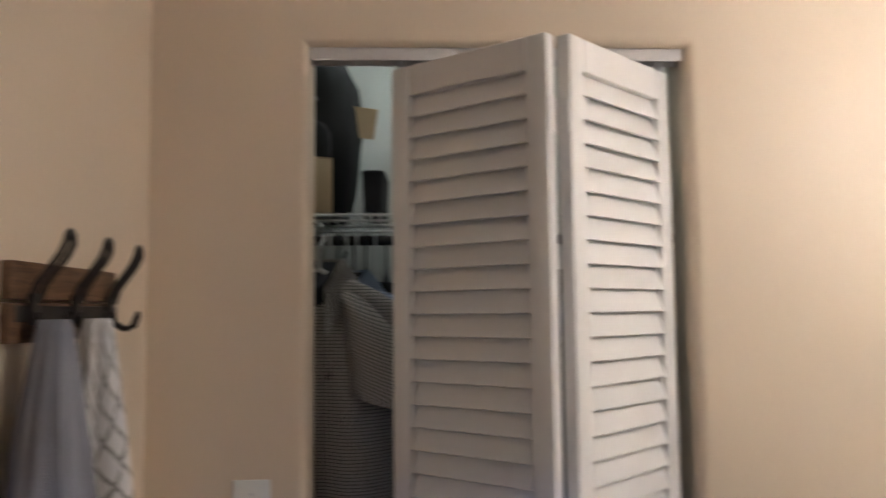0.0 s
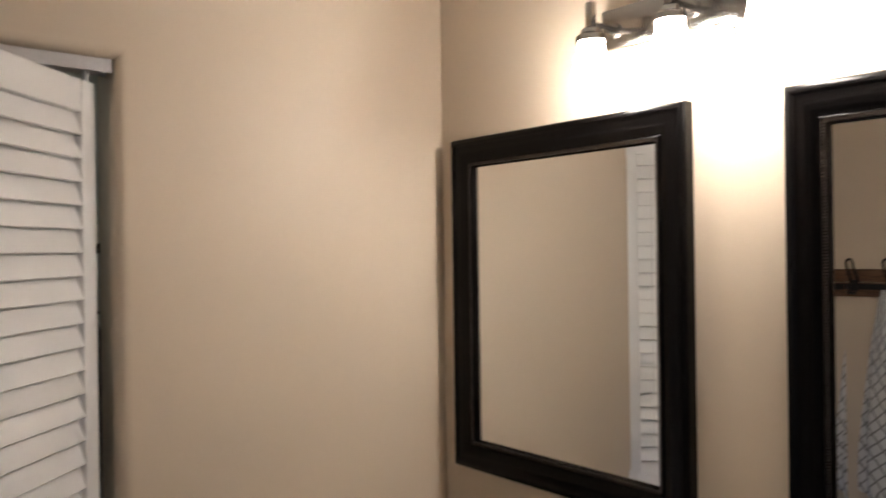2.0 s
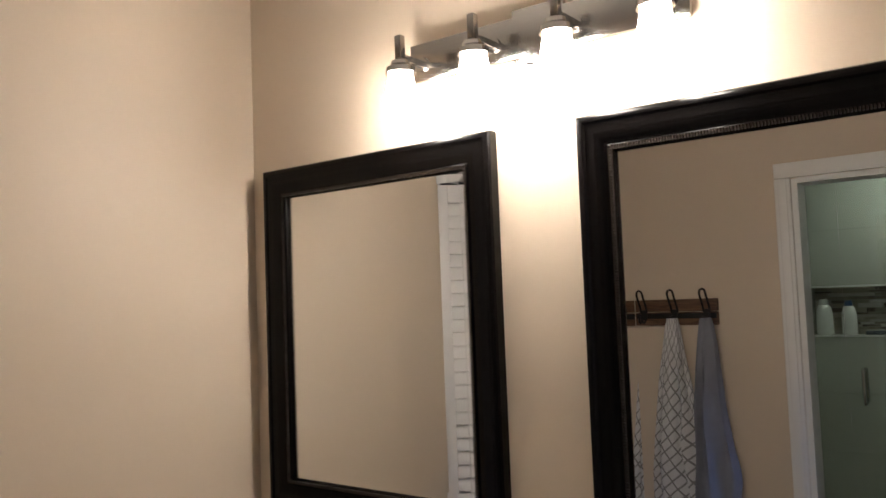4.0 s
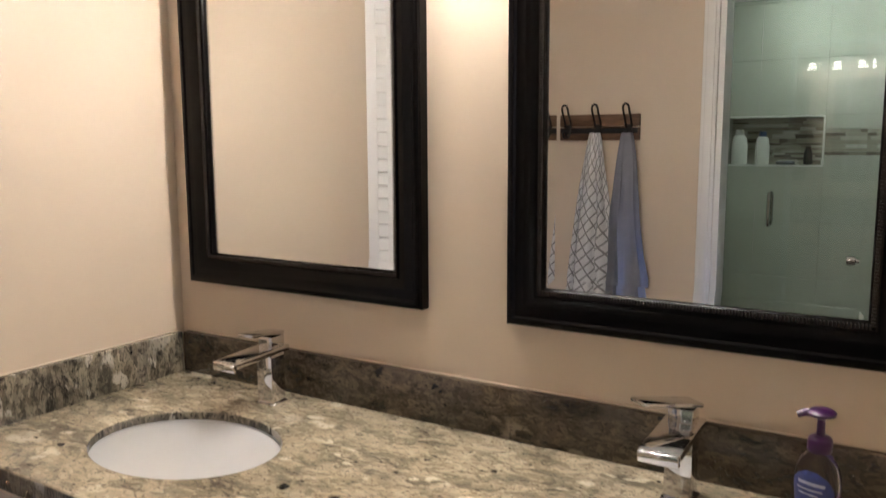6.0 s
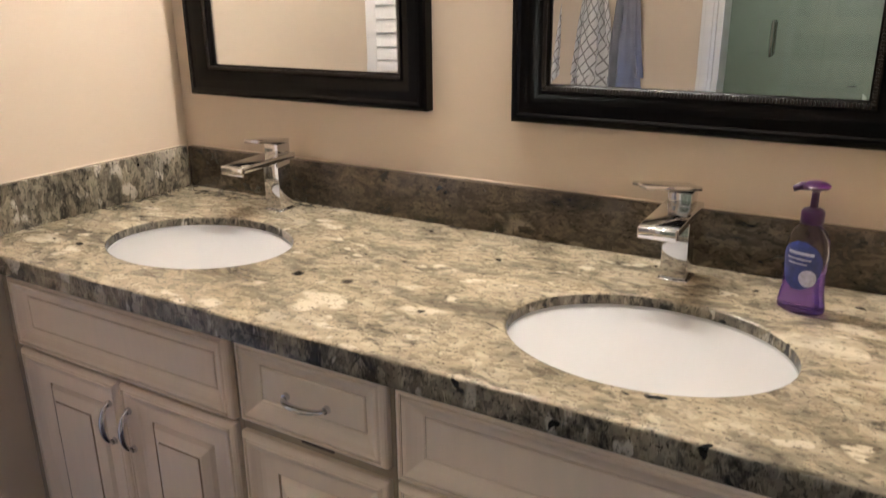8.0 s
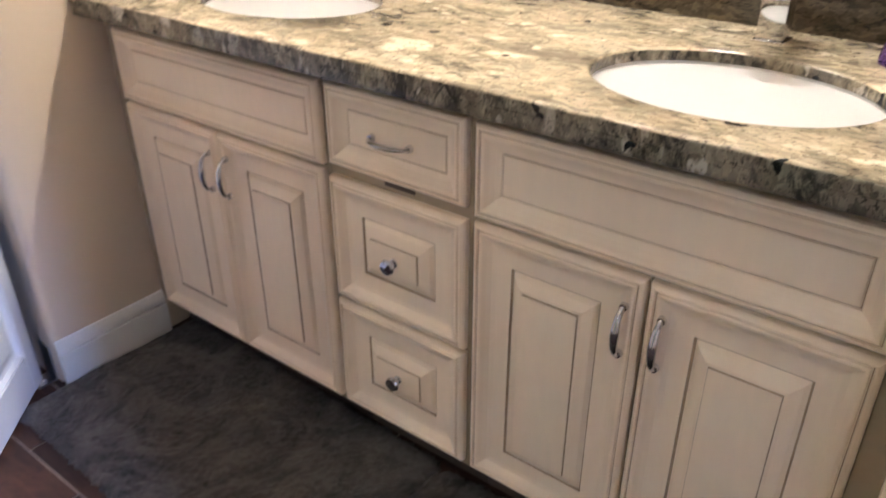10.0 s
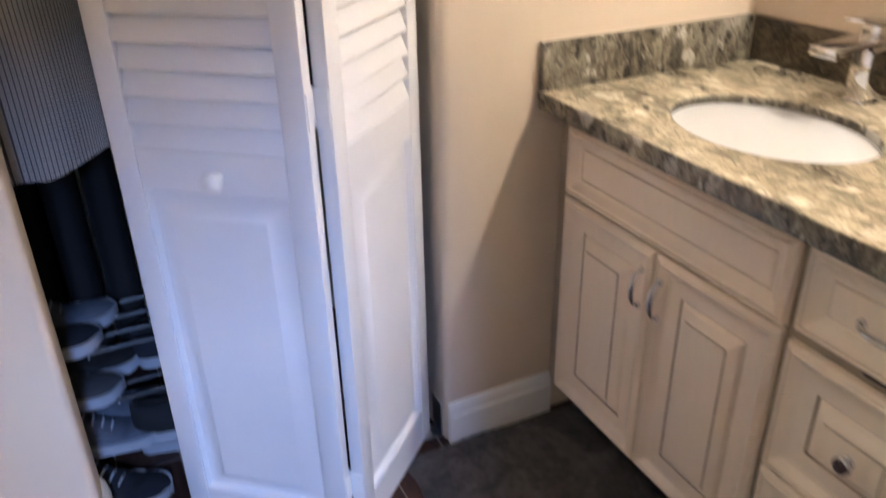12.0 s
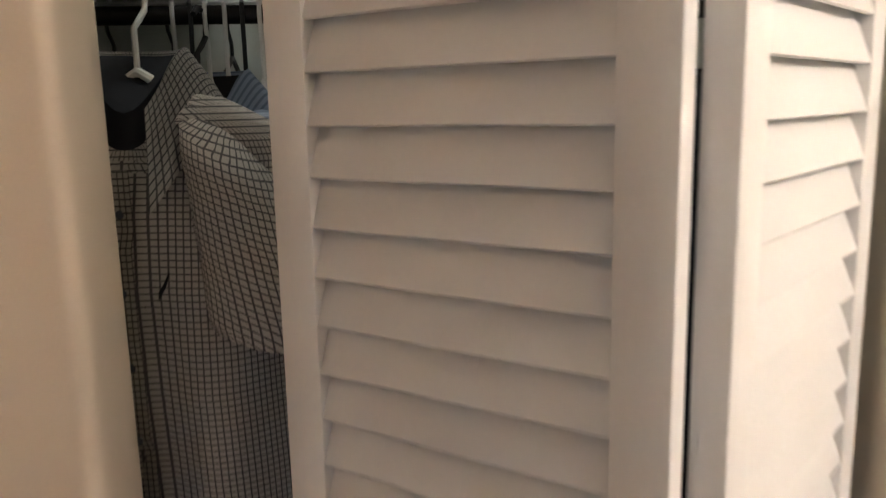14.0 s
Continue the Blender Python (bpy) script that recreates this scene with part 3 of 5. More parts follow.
d = front("drawer", drawers, 0.686, 0.384, 0.994, 0.642, DOOR_PROF, GL_D)
round_knob(d, 0.842, 0.512)
d = front("drawer", drawers, 0.686, 0.117, 0.994, 0.376, DOOR_PROF, GL_D)
round_knob(d, 0.842, 0.248)
sink_base(1.002, ALC - 0.001, 1.012, 1.310, 1.316, 1.616)

# ---- countertop, splashes ----
SINKS = [(0.402, -0.345), (1.318, -0.360)]
SA, SBW = 0.205, 0.158


def counter():
    bm = B()
    x0, y0, x1, y1 = 0.002, -0.602, ALC - 0.002, -0.002
    edges = []

    def loop(pts):
        vs = [bm.verts.new((x, y, CT)) for x, y in pts]
        edges.extend(bm.edges.new((vs[k], vs[(k + 1) % len(vs)])) for k in range(len(vs)))
    loop([(x0 + (x1 - x0) * k / 40, y0 + 0.0012 * math.sin(k * 1.7)) for k in range(41)] + [(x1, y1), (x0, y1)])
    for cx, cy in SINKS:
        loop([(cx + SA * math.cos(k * math.tau / 48), cy + SBW * math.sin(k * math.tau / 48)) for k in range(48)])
    bmesh.ops.triangle_fill(bm, edges=edges, use_beauty=True)
    for f in list(bm.faces):
        m = f.calc_center_median()
        if any(((m.x - cx) / SA) ** 2 + ((m.y - cy) / SBW) ** 2 < 0.97 for cx, cy in SINKS):
            bm.faces.remove(f)
    got = bmesh.ops.extrude_face_region(bm, geom=list(bm.faces))
    bmesh.ops.translate(bm, vec=(0, 0, -0.0195), verts=[g for g in got["geom"] if isinstance(g, bmesh.types.BMVert)])
    bm.normal_update()
    rim = [e for e in bm.edges if all(v.co.z > CT - 0.001 for v in e.verts) and len(e.link_faces) == 2 and min(abs(f.normal.z) for f in e.link_faces) < 0.5]
    bmesh.ops.bevel(bm, geom=rim, offset=0.006, segments=3, affect="EDGES", profile=0.5)
    return bm


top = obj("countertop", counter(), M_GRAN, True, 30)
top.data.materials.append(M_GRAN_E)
# upright faces take the shaded granite copy
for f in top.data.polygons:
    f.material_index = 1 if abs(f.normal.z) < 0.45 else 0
part("built_up_edge", box(B(), 0.002, -0.6015, CT - 0.043, ALC - 0.002, -0.568, CT - 0.0197, 0.003, 2), M_GRAN_E, top, "cross-cut granite edge with shade in its dark colour")
tagged(top, "cream, olive and black granite vanity top with two cutouts", "countertop")
tagged(obj("backsplash", box(B(), 0.022, -0.021, CT + 0.0005, ALC - 0.003, -0.002, CT + 0.102, 0.002, 2), M_GRAN_B, True), "veined granite backsplash along the mirror wall, darkened for its shade", "backsplash")
# grey-green side splash, also in the shaded granite copy
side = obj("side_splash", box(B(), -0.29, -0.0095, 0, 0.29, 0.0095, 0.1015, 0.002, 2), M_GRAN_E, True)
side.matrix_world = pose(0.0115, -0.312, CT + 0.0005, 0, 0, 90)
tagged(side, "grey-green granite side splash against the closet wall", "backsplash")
bm = B()
tube(bm, [(0.022, -0.003, CT + 0.1025), (ALC - 0.003, -0.003, CT + 0.1025)], 0.0022, 6)
tube(bm, [(0.003, -0.003, CT + 0.1025), (0.003, -0.60, CT + 0.1025)], 0.0022, 6)
setting("trim_caulk", bm, M_CAULK, "pale caulk line above the splash", True)


def basin(c, label):
    t = thing("sink", pose(c[0], c[1], CT - 0.0198), label, "sink", "vanity sinks")
    bm = B()
    prof = []
    for k in range(15):
        u = k / 14
        prof.append((math.cos(u * math.pi / 2) ** 0.62 * 0.985, -0.145 * math.sin(u * math.pi / 2) ** 1.25))
    outer = [(1.10, -0.004), (1.10, 0.0), (1.015, 0.0)] + prof[1:]
    outer[-1] = (0.10, -0.146)
    lathe(bm, outer, 48, sx=SA, sy=SBW)
    part("bowl", bm, M_PORC, t)
    bm = lathe(B(), [(0.022, -0.1445), (0.020, -0.1420), (0.012, -0.1425), (0.0, -0.141)], 24)
    part("drain", bm, M_CHROME, t, "chrome drain")
    bm = B()
    tube(bm, [(0, SBW * 0.90, -0.045), (0, SBW * 0.885, -0.045)], 0.010, 16)
    part("overflow_ring", bm, M_CHROME, t, "chrome overflow ring")


for c in SINKS:
    basin(c, "white oval undermount porcelain sink in the granite")


def faucet(x, y, swing):
    t = thing("faucet", pose(x, y, CT), "square chrome waterfall faucet with a flat lever", "faucet", "faucets")
    part("column", box(B(), -0.022, -0.020, 0.003, 0.022, 0.022, 0.118, 0.002, 2), M_CHROME, t)
    part("base_plate", box(B(), -0.026, -0.025, 0.0, 0.026, 0.027, 0.0035, 0.001), M_CHROME, t)
    bm = B()
    box(bm, -0.031, -0.128, -0.007, 0.031, 0.030, 0.006, 0.002, 2)
    box(bm, -0.031, -0.138, -0.013, 0.031, -0.1285, 0.006, 0.003, 3)
    bmesh.ops.rotate(bm, matrix=Matrix.Rotation(radians(2.5), 3, "X"), verts=bm.verts)
    bmesh.ops.translate(bm, vec=(0, 0, 0.123), verts=bm.verts)
    part("spout", bm, M_CHROME, t, "flat open waterfall spout")
    part("valve_block", box(B(), -0.020, -0.014, 0.120, 0.020, 0.026, 0.152, 0.002, 2), M_CHROME, t)
    bm = box(B(), -0.020, -0.088, -0.0035, 0.020, 0.024, 0.0035, 0.0015, 2)
    bmesh.ops.transform(bm, matrix=pose(0, 0.004, 0.159, -7, 0, swing), verts=bm.verts)
    part("lever", bm, M_CHROME, t, "flat chrome lever")


faucet(0.384, -0.088, 8)
faucet(1.290, -0.098, -38)


# ---- framed mirrors ----
def framed_mirror(x0, z0, x1, z1):
    t = thing("wall_mirror", pose((x0 + x1) / 2, 0, z0), "large mirror in a wide glossy black frame", "mirror", "vanity mirrors")
    w, h = (x1 - x0) / 2, z1 - z0
    prof = [(0.0, 0.002), (0.0, 0.026), (0.003, 0.031), (0.009, 0.034), (0.015, 0.034), (0.019, 0.031), (0.024, 0.0305), (0.034, 0.0325), (0.044, 0.030), (0.052, 0.025), (0.057, 0.0235), (0.059, 0.0235)]
    part("frame", stepped(B(), -w, 0, w, h, prof, (), False), M_BLACK, t, "black moulded frame", True, 28)
    bm = stepped(B(), -w, 0, w, h, [(0.059, 0.0235), (0.0595, 0.0260), (0.0615, 0.0275), (0.070, 0.0215), (0.072, 0.0190), (0.0735, 0.010)], (), False)
    part("inner_lip", bm, M_BLACK, t, "black inner lip", True, 30)
    bm = B()
    n = int(2 * w / 0.0052)
    for k in range(n):
        x = -w + 0.066 + k * 0.0052
        if x < w - 0.066:
            for z in (0.0655, h - 0.0655):
                box(bm, x, -0.0277, z - 0.0036, x + 0.0028, -0.0235, z + 0.0036)
    for k in range(int(h / 0.0052)):
        z = 0.066 + k * 0.0052
        if z < h - 0.066:
            for x in (-w + 0.0655, w - 0.0655):
                box(bm, x - 0.0036, -0.0277, z, x + 0.0036, -0.0235, z + 0.0028)
    part("bead_trim", bm, M_BEAD, t, "ribbed bronze bead", False)
    g = 0.0715
    bm = stepped(B(), -w, 0, w, h, [(g, 0.0080), (g, 0.0124), (g + 0.019, 0.0120)], (), True)
    part("glass", bm, M_MIR, t, "bevelled silvered glass", False)


framed_mirror(0.068, 1.125, 0.748, 1.950)
framed_mirror(0.938, 1.120, 1.610, 1.943)

# ---- vanity light ----
vl = thing("vanity_light", pose(0.860, 0, 2.121), "brushed nickel bath bar light with four lit glass shades", "wall lamp")
part("back_plate", box(B(), -0.304, -0.030, -0.041, 0.304, -0.014, 0.041, 0.002, 2), M_NICKEL, vl)
part("canopy", box(B(), -0.058, -0.0135, -0.062, 0.058, -0.0005, 0.062, 0.003, 2), M_NICKEL, vl)
part("canopy_screw", lathe(B(), [(0.006, 0), (0.005, 0.004), (0, 0.005)], 12, (-0.02, -0.02, -0.056)), M_CHROME, vl)
LY = -0.102
for x in (-0.274, -0.092, 0.088, 0.270):
    arm = B()
    box(arm, x - 0.007, LY, -0.012, x + 0.007, -0.029, 0.002, 0.0015, 2)
    box(arm, x - 0.008, LY - 0.008, -0.014, x + 0.008, LY + 0.008, 0.040, 0.0015, 2)
    tube(arm, [(x, -0.029, -0.005), (x, -0.035, -0.005)], 0.016, 16)
    a = part("arm", arm, M_NICKEL, vl, "square nickel post on a short arm")
    part("socket_cup", lathe(B(), [(0.013, -0.010), (0.019, -0.014), (0.021, -0.022), (0.030, -0.028), (0.032, -0.040), (0.026, -0.040)], 24, (x, LY, 0.0)), M_NICKEL, a)
    part("shade", lathe(B(), [(0.025, -0.041), (0.027, -0.055), (0.031, -0.075), (0.038, -0.098), (0.036, -0.098), (0.029, -0.075), (0.025, -0.055), (0.023, -0.043)], 24, (x, LY, 0.0)), M_SHADE, a, "lit white glass shade")
    part("bulb", lathe(B(), [(0.012, -0.042), (0.016, -0.055), (0.024, -0.068), (0.025, -0.078), (0.019, -0.088), (0.0, -0.093)], 20, (x, LY, 0.0)), M_BULB, a, "lit round bulb")

# ---- round mirror beside the vanity ----
rm = thing("shaving_mirror", pose(ALC, -0.20, 1.285), "round chrome shaving mirror on the alcove wall", "mirror")
bm = B()
bmesh.ops.create_circle(bm, cap_ends=False, radius=0.082, segments=40, matrix=pose(-0.055, 0, 0, 0, 78, 18))
ring = sorted(bm.verts, key=lambda v: v.index)
pts = [v.co.copy() for v in ring]
bm.free()
bm = tube(B(), pts + pts[:1], 0.006, 8, caps=False)
part("rim", bm, M_CHROME, rm)
bm = B()
bmesh.ops.create_circle(bm, cap_ends=True, radius=0.080, segments=40, matrix=pose(-0.055, 0, 0, 0, 78, 18))
got = bmesh.ops.extrude_face_region(bm, geom=list(bm.faces))
bmesh.ops.translate(bm, vec=(0.004, 0, 0), verts=[g for g in got["geom"] if isinstance(g, bmesh.types.BMVert)])
part("glass", bm, M_MIR, rm)
bm = tube(B(), [(-0.0005, 0, 0), (-0.010, 0, 0)], 0.03, 20)
tube(bm, [(-0.008, 0, 0), (-0.05, 0, 0)], 0.006, 10)
part("wall_mount", bm, M_CHROME, rm)


# ---- soap pump ----
soap = thing("soap_dispenser", pose(1.494, -0.148, CT, 0, 0, -20) @ Matrix.Diagonal((0.88, 0.92, 1.0, 1.0)), "clear pump bottle of purple hand soap with a blue label", "soap bottle")
bprof = [(0.034, 0.001), (0.040, 0.004), (0.041, 0.012), (0.036, 0.035), (0.034, 0.060), (0.037, 0.090), (0.036, 0.108), (0.029, 0.126), (0.016, 0.138), (0.014, 0.142)]
part("bottle", lathe(B(), bprof, 32, sx=1.0, sy=0.66), M_BOTTLE, soap).visible_shadow = False
lp = [(r - 0.0022, z + 0.0015) for r, z in bprof[:5]] + [(0.032, 0.066), (0.0, 0.066)]
part("liquid", lathe(B(), lp, 32, sx=1.0, sy=0.66), M_LIQUID, soap, "purple liquid soap")


def on_bottle(name, a0, a1, z0, z1, off, material, label, oval=False):
    bm = B()
    rows = []
    nz, na = 10, 14
    for j in range(nz + 1):
        z = z0 + (z1 - z0) * j / nz
        k = next(i for i in range(len(bprof) - 1) if bprof[i][1] <= z <= bprof[i + 1][1])
        (ra, za), (rb, zb) = bprof[k], bprof[k + 1]
        r = ra + (rb - ra) * (z - za) / (zb - za) + off
        s = math.sqrt(max(0.04, 1 - (2 * j / nz - 1) ** 2)) if oval else 1.0
        mid, half = (a0 + a1) / 2, (a1 - a0) / 2 * s
        rows.append([bm.verts.new((r * math.cos(radians(mid + half * (2 * i / na - 1))), 0.66 * r * math.sin(radians(mid + half * (2 * i / na - 1))), z)) for i in range(na + 1)])
    for a, b in zip(rows, rows[1:]):
        for i in range(na):
            bm.faces.new((a[i], a[i + 1], b[i + 1], b[i]))
    return part(name, bm, material, soap, label)


on_bottle("label", 205, 335, 0.040, 0.114, 0.0006, M_LABEL, "blue oval paper label", True)
on_bottle("label_bar", 236, 306, 0.094, 0.0985, 0.0011, M_INK, "pale bar of unreadable print")
on_bottle("label_bar", 232, 300, 0.086, 0.0885, 0.0011, M_INK, "pale bar of unreadable print")
on_bottle("label_bar", 238, 290, 0.079, 0.0810, 0.0011, M_INK, "pale bar of unreadable print")
on_bottle("label_flower", 272, 322, 0.046, 0.072, 0.0011, M_INK, "white flower print", True)
part("collar", lathe(B(), [(0.0175, 0.139), (0.0185, 0.141), (0.0185, 0.156), (0.016, 0.160), (0.009, 0.163), (0.0, 0.163)], 24), M_PURPLE, soap)
pump = part("pump", lathe(B(), [(0.0075, 0.160), (0.0065, 0.164), (0.006, 0.186), (0.010, 0.189), (0.021, 0.192), (0.022, 0.196), (0.016, 0.200), (0.0, 0.201)], 24), M_PURPLE, soap, "purple pump head")
part("nozzle", tube(B(), [(0, 0, 0.194), (-0.020, -0.012, 0.194), (-0.030, -0.018, 0.189)], [0.007, 0.006, 0.0045], 10), M_PURPLE, pump)


# ---- rugs ----
def rug(cx, cy, w, d, turn):
    bm = B()
    nx, ny, r = 170, 100, 0.035
    def inside(x, y):
        ax, ay = abs(x) - (w / 2 - r), abs(y) - (d / 2 - r)
        return math.hypot(max(ax, 0), max(ay, 0)) + min(max(ax, ay), 0) - r
    grid = []
    for i in range(nx + 1):
        col = []
        for j in range(ny + 1):
            x, y = w * (i / nx - 0.5), d * (j / ny - 0.5)
            k = inside(x, y)
            if k > 0:
                s = 1 - k / math.hypot(x, y) * 1.05
                x, y = x * s, y * s
            n1, n2 = noise.noise(Vector((x * 9, y * 9, cx))), noise.noise(Vector((x * 120, y * 120, cx)))
            drop = 0.016 * max(0, 1 + inside(x, y) / 0.016) ** 2 if inside(x, y) > -0.016 else 0
            jag = 0.011 * n2 if inside(x, y) > -0.012 else 0.004 * n2
            col.append(bm.verts.new((x + jag, y + jag, max(0.001, 0.017 + 0.005 * n1 + 0.005 * n2 - drop))))
        grid.append(col)
    for a, b in zip(grid, grid[1:]):
        for j in range(ny):
            bm.faces.new((a[j], b[j], b[j + 1], a[j + 1]))
    base = bmesh.ops.extrude_edge_only(bm, edges=[e for e in bm.edges if e.is_boundary])
    for g in base["geom"]:
        if isinstance(g, bmesh.types.BMVert):
            g.co.z = 0.0006
    ob = obj("bath_rug", bm, M_RUG, True, 80)
    ob.matrix_world = pose(cx, cy, 0, 0, 0, turn)
    return tagged(ob, "dark charcoal plush bath rug beside the vanity", "rug", "bath rugs")


rug(0.458, -0.722, 0.88, 0.50, -1.5)
rug(1.312, -0.738, 0.81, 0.52, 2.5)


# ---- hook rail and towels ----
rail = thing("coat_hook_rail", pose(0.393, -D, 1.519), "stained wooden hook rail with three black iron hooks", "hook rail")
part("board", box(B(), -0.178, 0.0005, 0.004, 0.178, 0.018, 0.055, 0.003, 2), M_RACK, rail)
part("board", box(B(), -0.178, 0.0005, -0.054, 0.178, 0.018, 0.0, 0.003, 2), M_RACK, rail)
part("iron_bar", box(B(), -0.172, 0.018, -0.026, 0.172, 0.022, -0.004, 0.001), M_IRON, rail, "flat black iron bar")
for x in (-0.135, 0.0, 0.135):
    bm = B()
    up = [(0.026, 0.000), (0.034, 0.024), (0.050, 0.046), (0.064, 0.066), (0.070, 0.080)]
    tube(bm, [(x - 0.013, y, z) for y, z in up] + [(x - 0.009, 0.071, 0.091), (x, 0.071, 0.096), (x + 0.009, 0.071, 0.091)] + [(x + 0.013, y, z) for y, z in up[::-1]], 0.0046, 8)
    low = [(0.026, -0.014), (0.032, -0.032), (0.050, -0.043), (0.064, -0.037)]
    tube(bm, [(x - 0.008, y, z) for y, z in low] + [(x - 0.005, 0.070, -0.022), (x, 0.071, -0.016), (x + 0.005, 0.070, -0.022)] + [(x + 0.008, y, z) for y, z in low[::-1]], 0.0040, 8)
    box(bm, x - 0.013, 0.0215, -0.030, x + 0.013, 0.0275, 0.012, 0.002, 2)
    part("hook", bm, M_IRON, rail, "double black iron hook")


def towel(name, x, seed, wide, length, material, label):
    """A towel gathered on a hook, folds opening towards its hem."""
    bm = B()
    uv = bm.loops.layers.uv.new("UVMap")
    na, nz, rows = 56, 44, []
    for j in range(nz + 1):
        u = j / nz
        z = 0.012 - length * u
        half = 0.022 + (wide - 0.022) * min(1, u * 1.25) ** 0.75
        deep = 0.020 + 0.045 * min(1, u * 1.6) ** 0.8
        row = []
        for i in range(na):
            a = i / na * math.tau
            fold = 1 + (0.30 * math.sin(7 * a + seed) + 0.20 * math.sin(11 * a + seed * 2 + u * 1.5)) * min(1, u * 3)
            n = noise.noise(Vector((math.cos(a) * 2, z * 4, seed)))
            row.append(bm.verts.new((half * math.cos(a) * (1 + 0.16 * n + 0.05 * math.sin(9 * a + 3 * u)) + 0.03 * n * u, max(-0.050, deep * math.sin(a) * fold + 0.004 * n), z + (0.03 * math.sin(2 * a + seed) if j == nz else 0))))
        rows.append(row)
    for j, (a, b) in enumerate(zip(rows, rows[1:])):
        for i in range(na):
            f = bm.faces.new((a[i], a[(i + 1) % na], b[(i + 1) % na], b[i]))
            for l, (p, q) in zip(f.loops, ((i, j), (i + 1, j), (i + 1, j + 1), (i, j + 1))):
                l[uv].uv = (p / na * 0.9, -q / nz * length)
    bm.faces.new(rows[0][::-1])
    ob = obj(name, bm, material, True, 80)
    ob.matrix_world = pose(x, -D + 0.056, 1.484)
    return tagged(ob, label, "towel", "hanging towels")


towel("bath_towel", 0.392, 1.3, 0.105, 0.78, M_LATT, "white towel with a grey lattice print on a hook")
towel("bath_towel", 0.532, 4.1, 0.088, 0.80, M_GREYT, "blue-grey bath towel hanging from an iron hook")


# ---- closet ----
def superloop(bm, w, d, z, n=40, y0=0.0, x0=0.0, p=2.6):
    vs = []
    for k in range(n):
        a = k * math.tau / n
        c, s = math.cos(a), math.sin(a)
        vs.append(bm.verts.new((x0 + w * math.copysign(abs(c) ** (2 / p), c), y0 + d * math.copysign(abs(s) ** (2 / p), s), z)))
    return vs


def skin(bm, rows, uv, width, close=False):
    n = len(rows[0])
    for a, b in zip(rows, rows[1:]):
        for k in range(n):
            f = bm.faces.new((a[k], a[(k + 1) % n], b[(k + 1) % n], b[k]))
            for l in f.loops:
                i = (k + 1 if l.vert in (a[(k + 1) % n], b[(k + 1) % n]) else k) / n
                l[uv].uv = (i * width, l.vert.co.z)


def neck_cup(drop):
    bm = lathe(B(), [(0.056, 0.032), (0.058, 0.010), (0.058, -0.02), (0.050, -0.060), (0.0, -0.110)], 28, sx=1.04, sy=0.80)
    for v in bm.verts:
        v.co.z -= 0.9 * drop(v.co.x, v.co.y) * (1 if v.co.z > -0.05 else 0.3)
    return bm


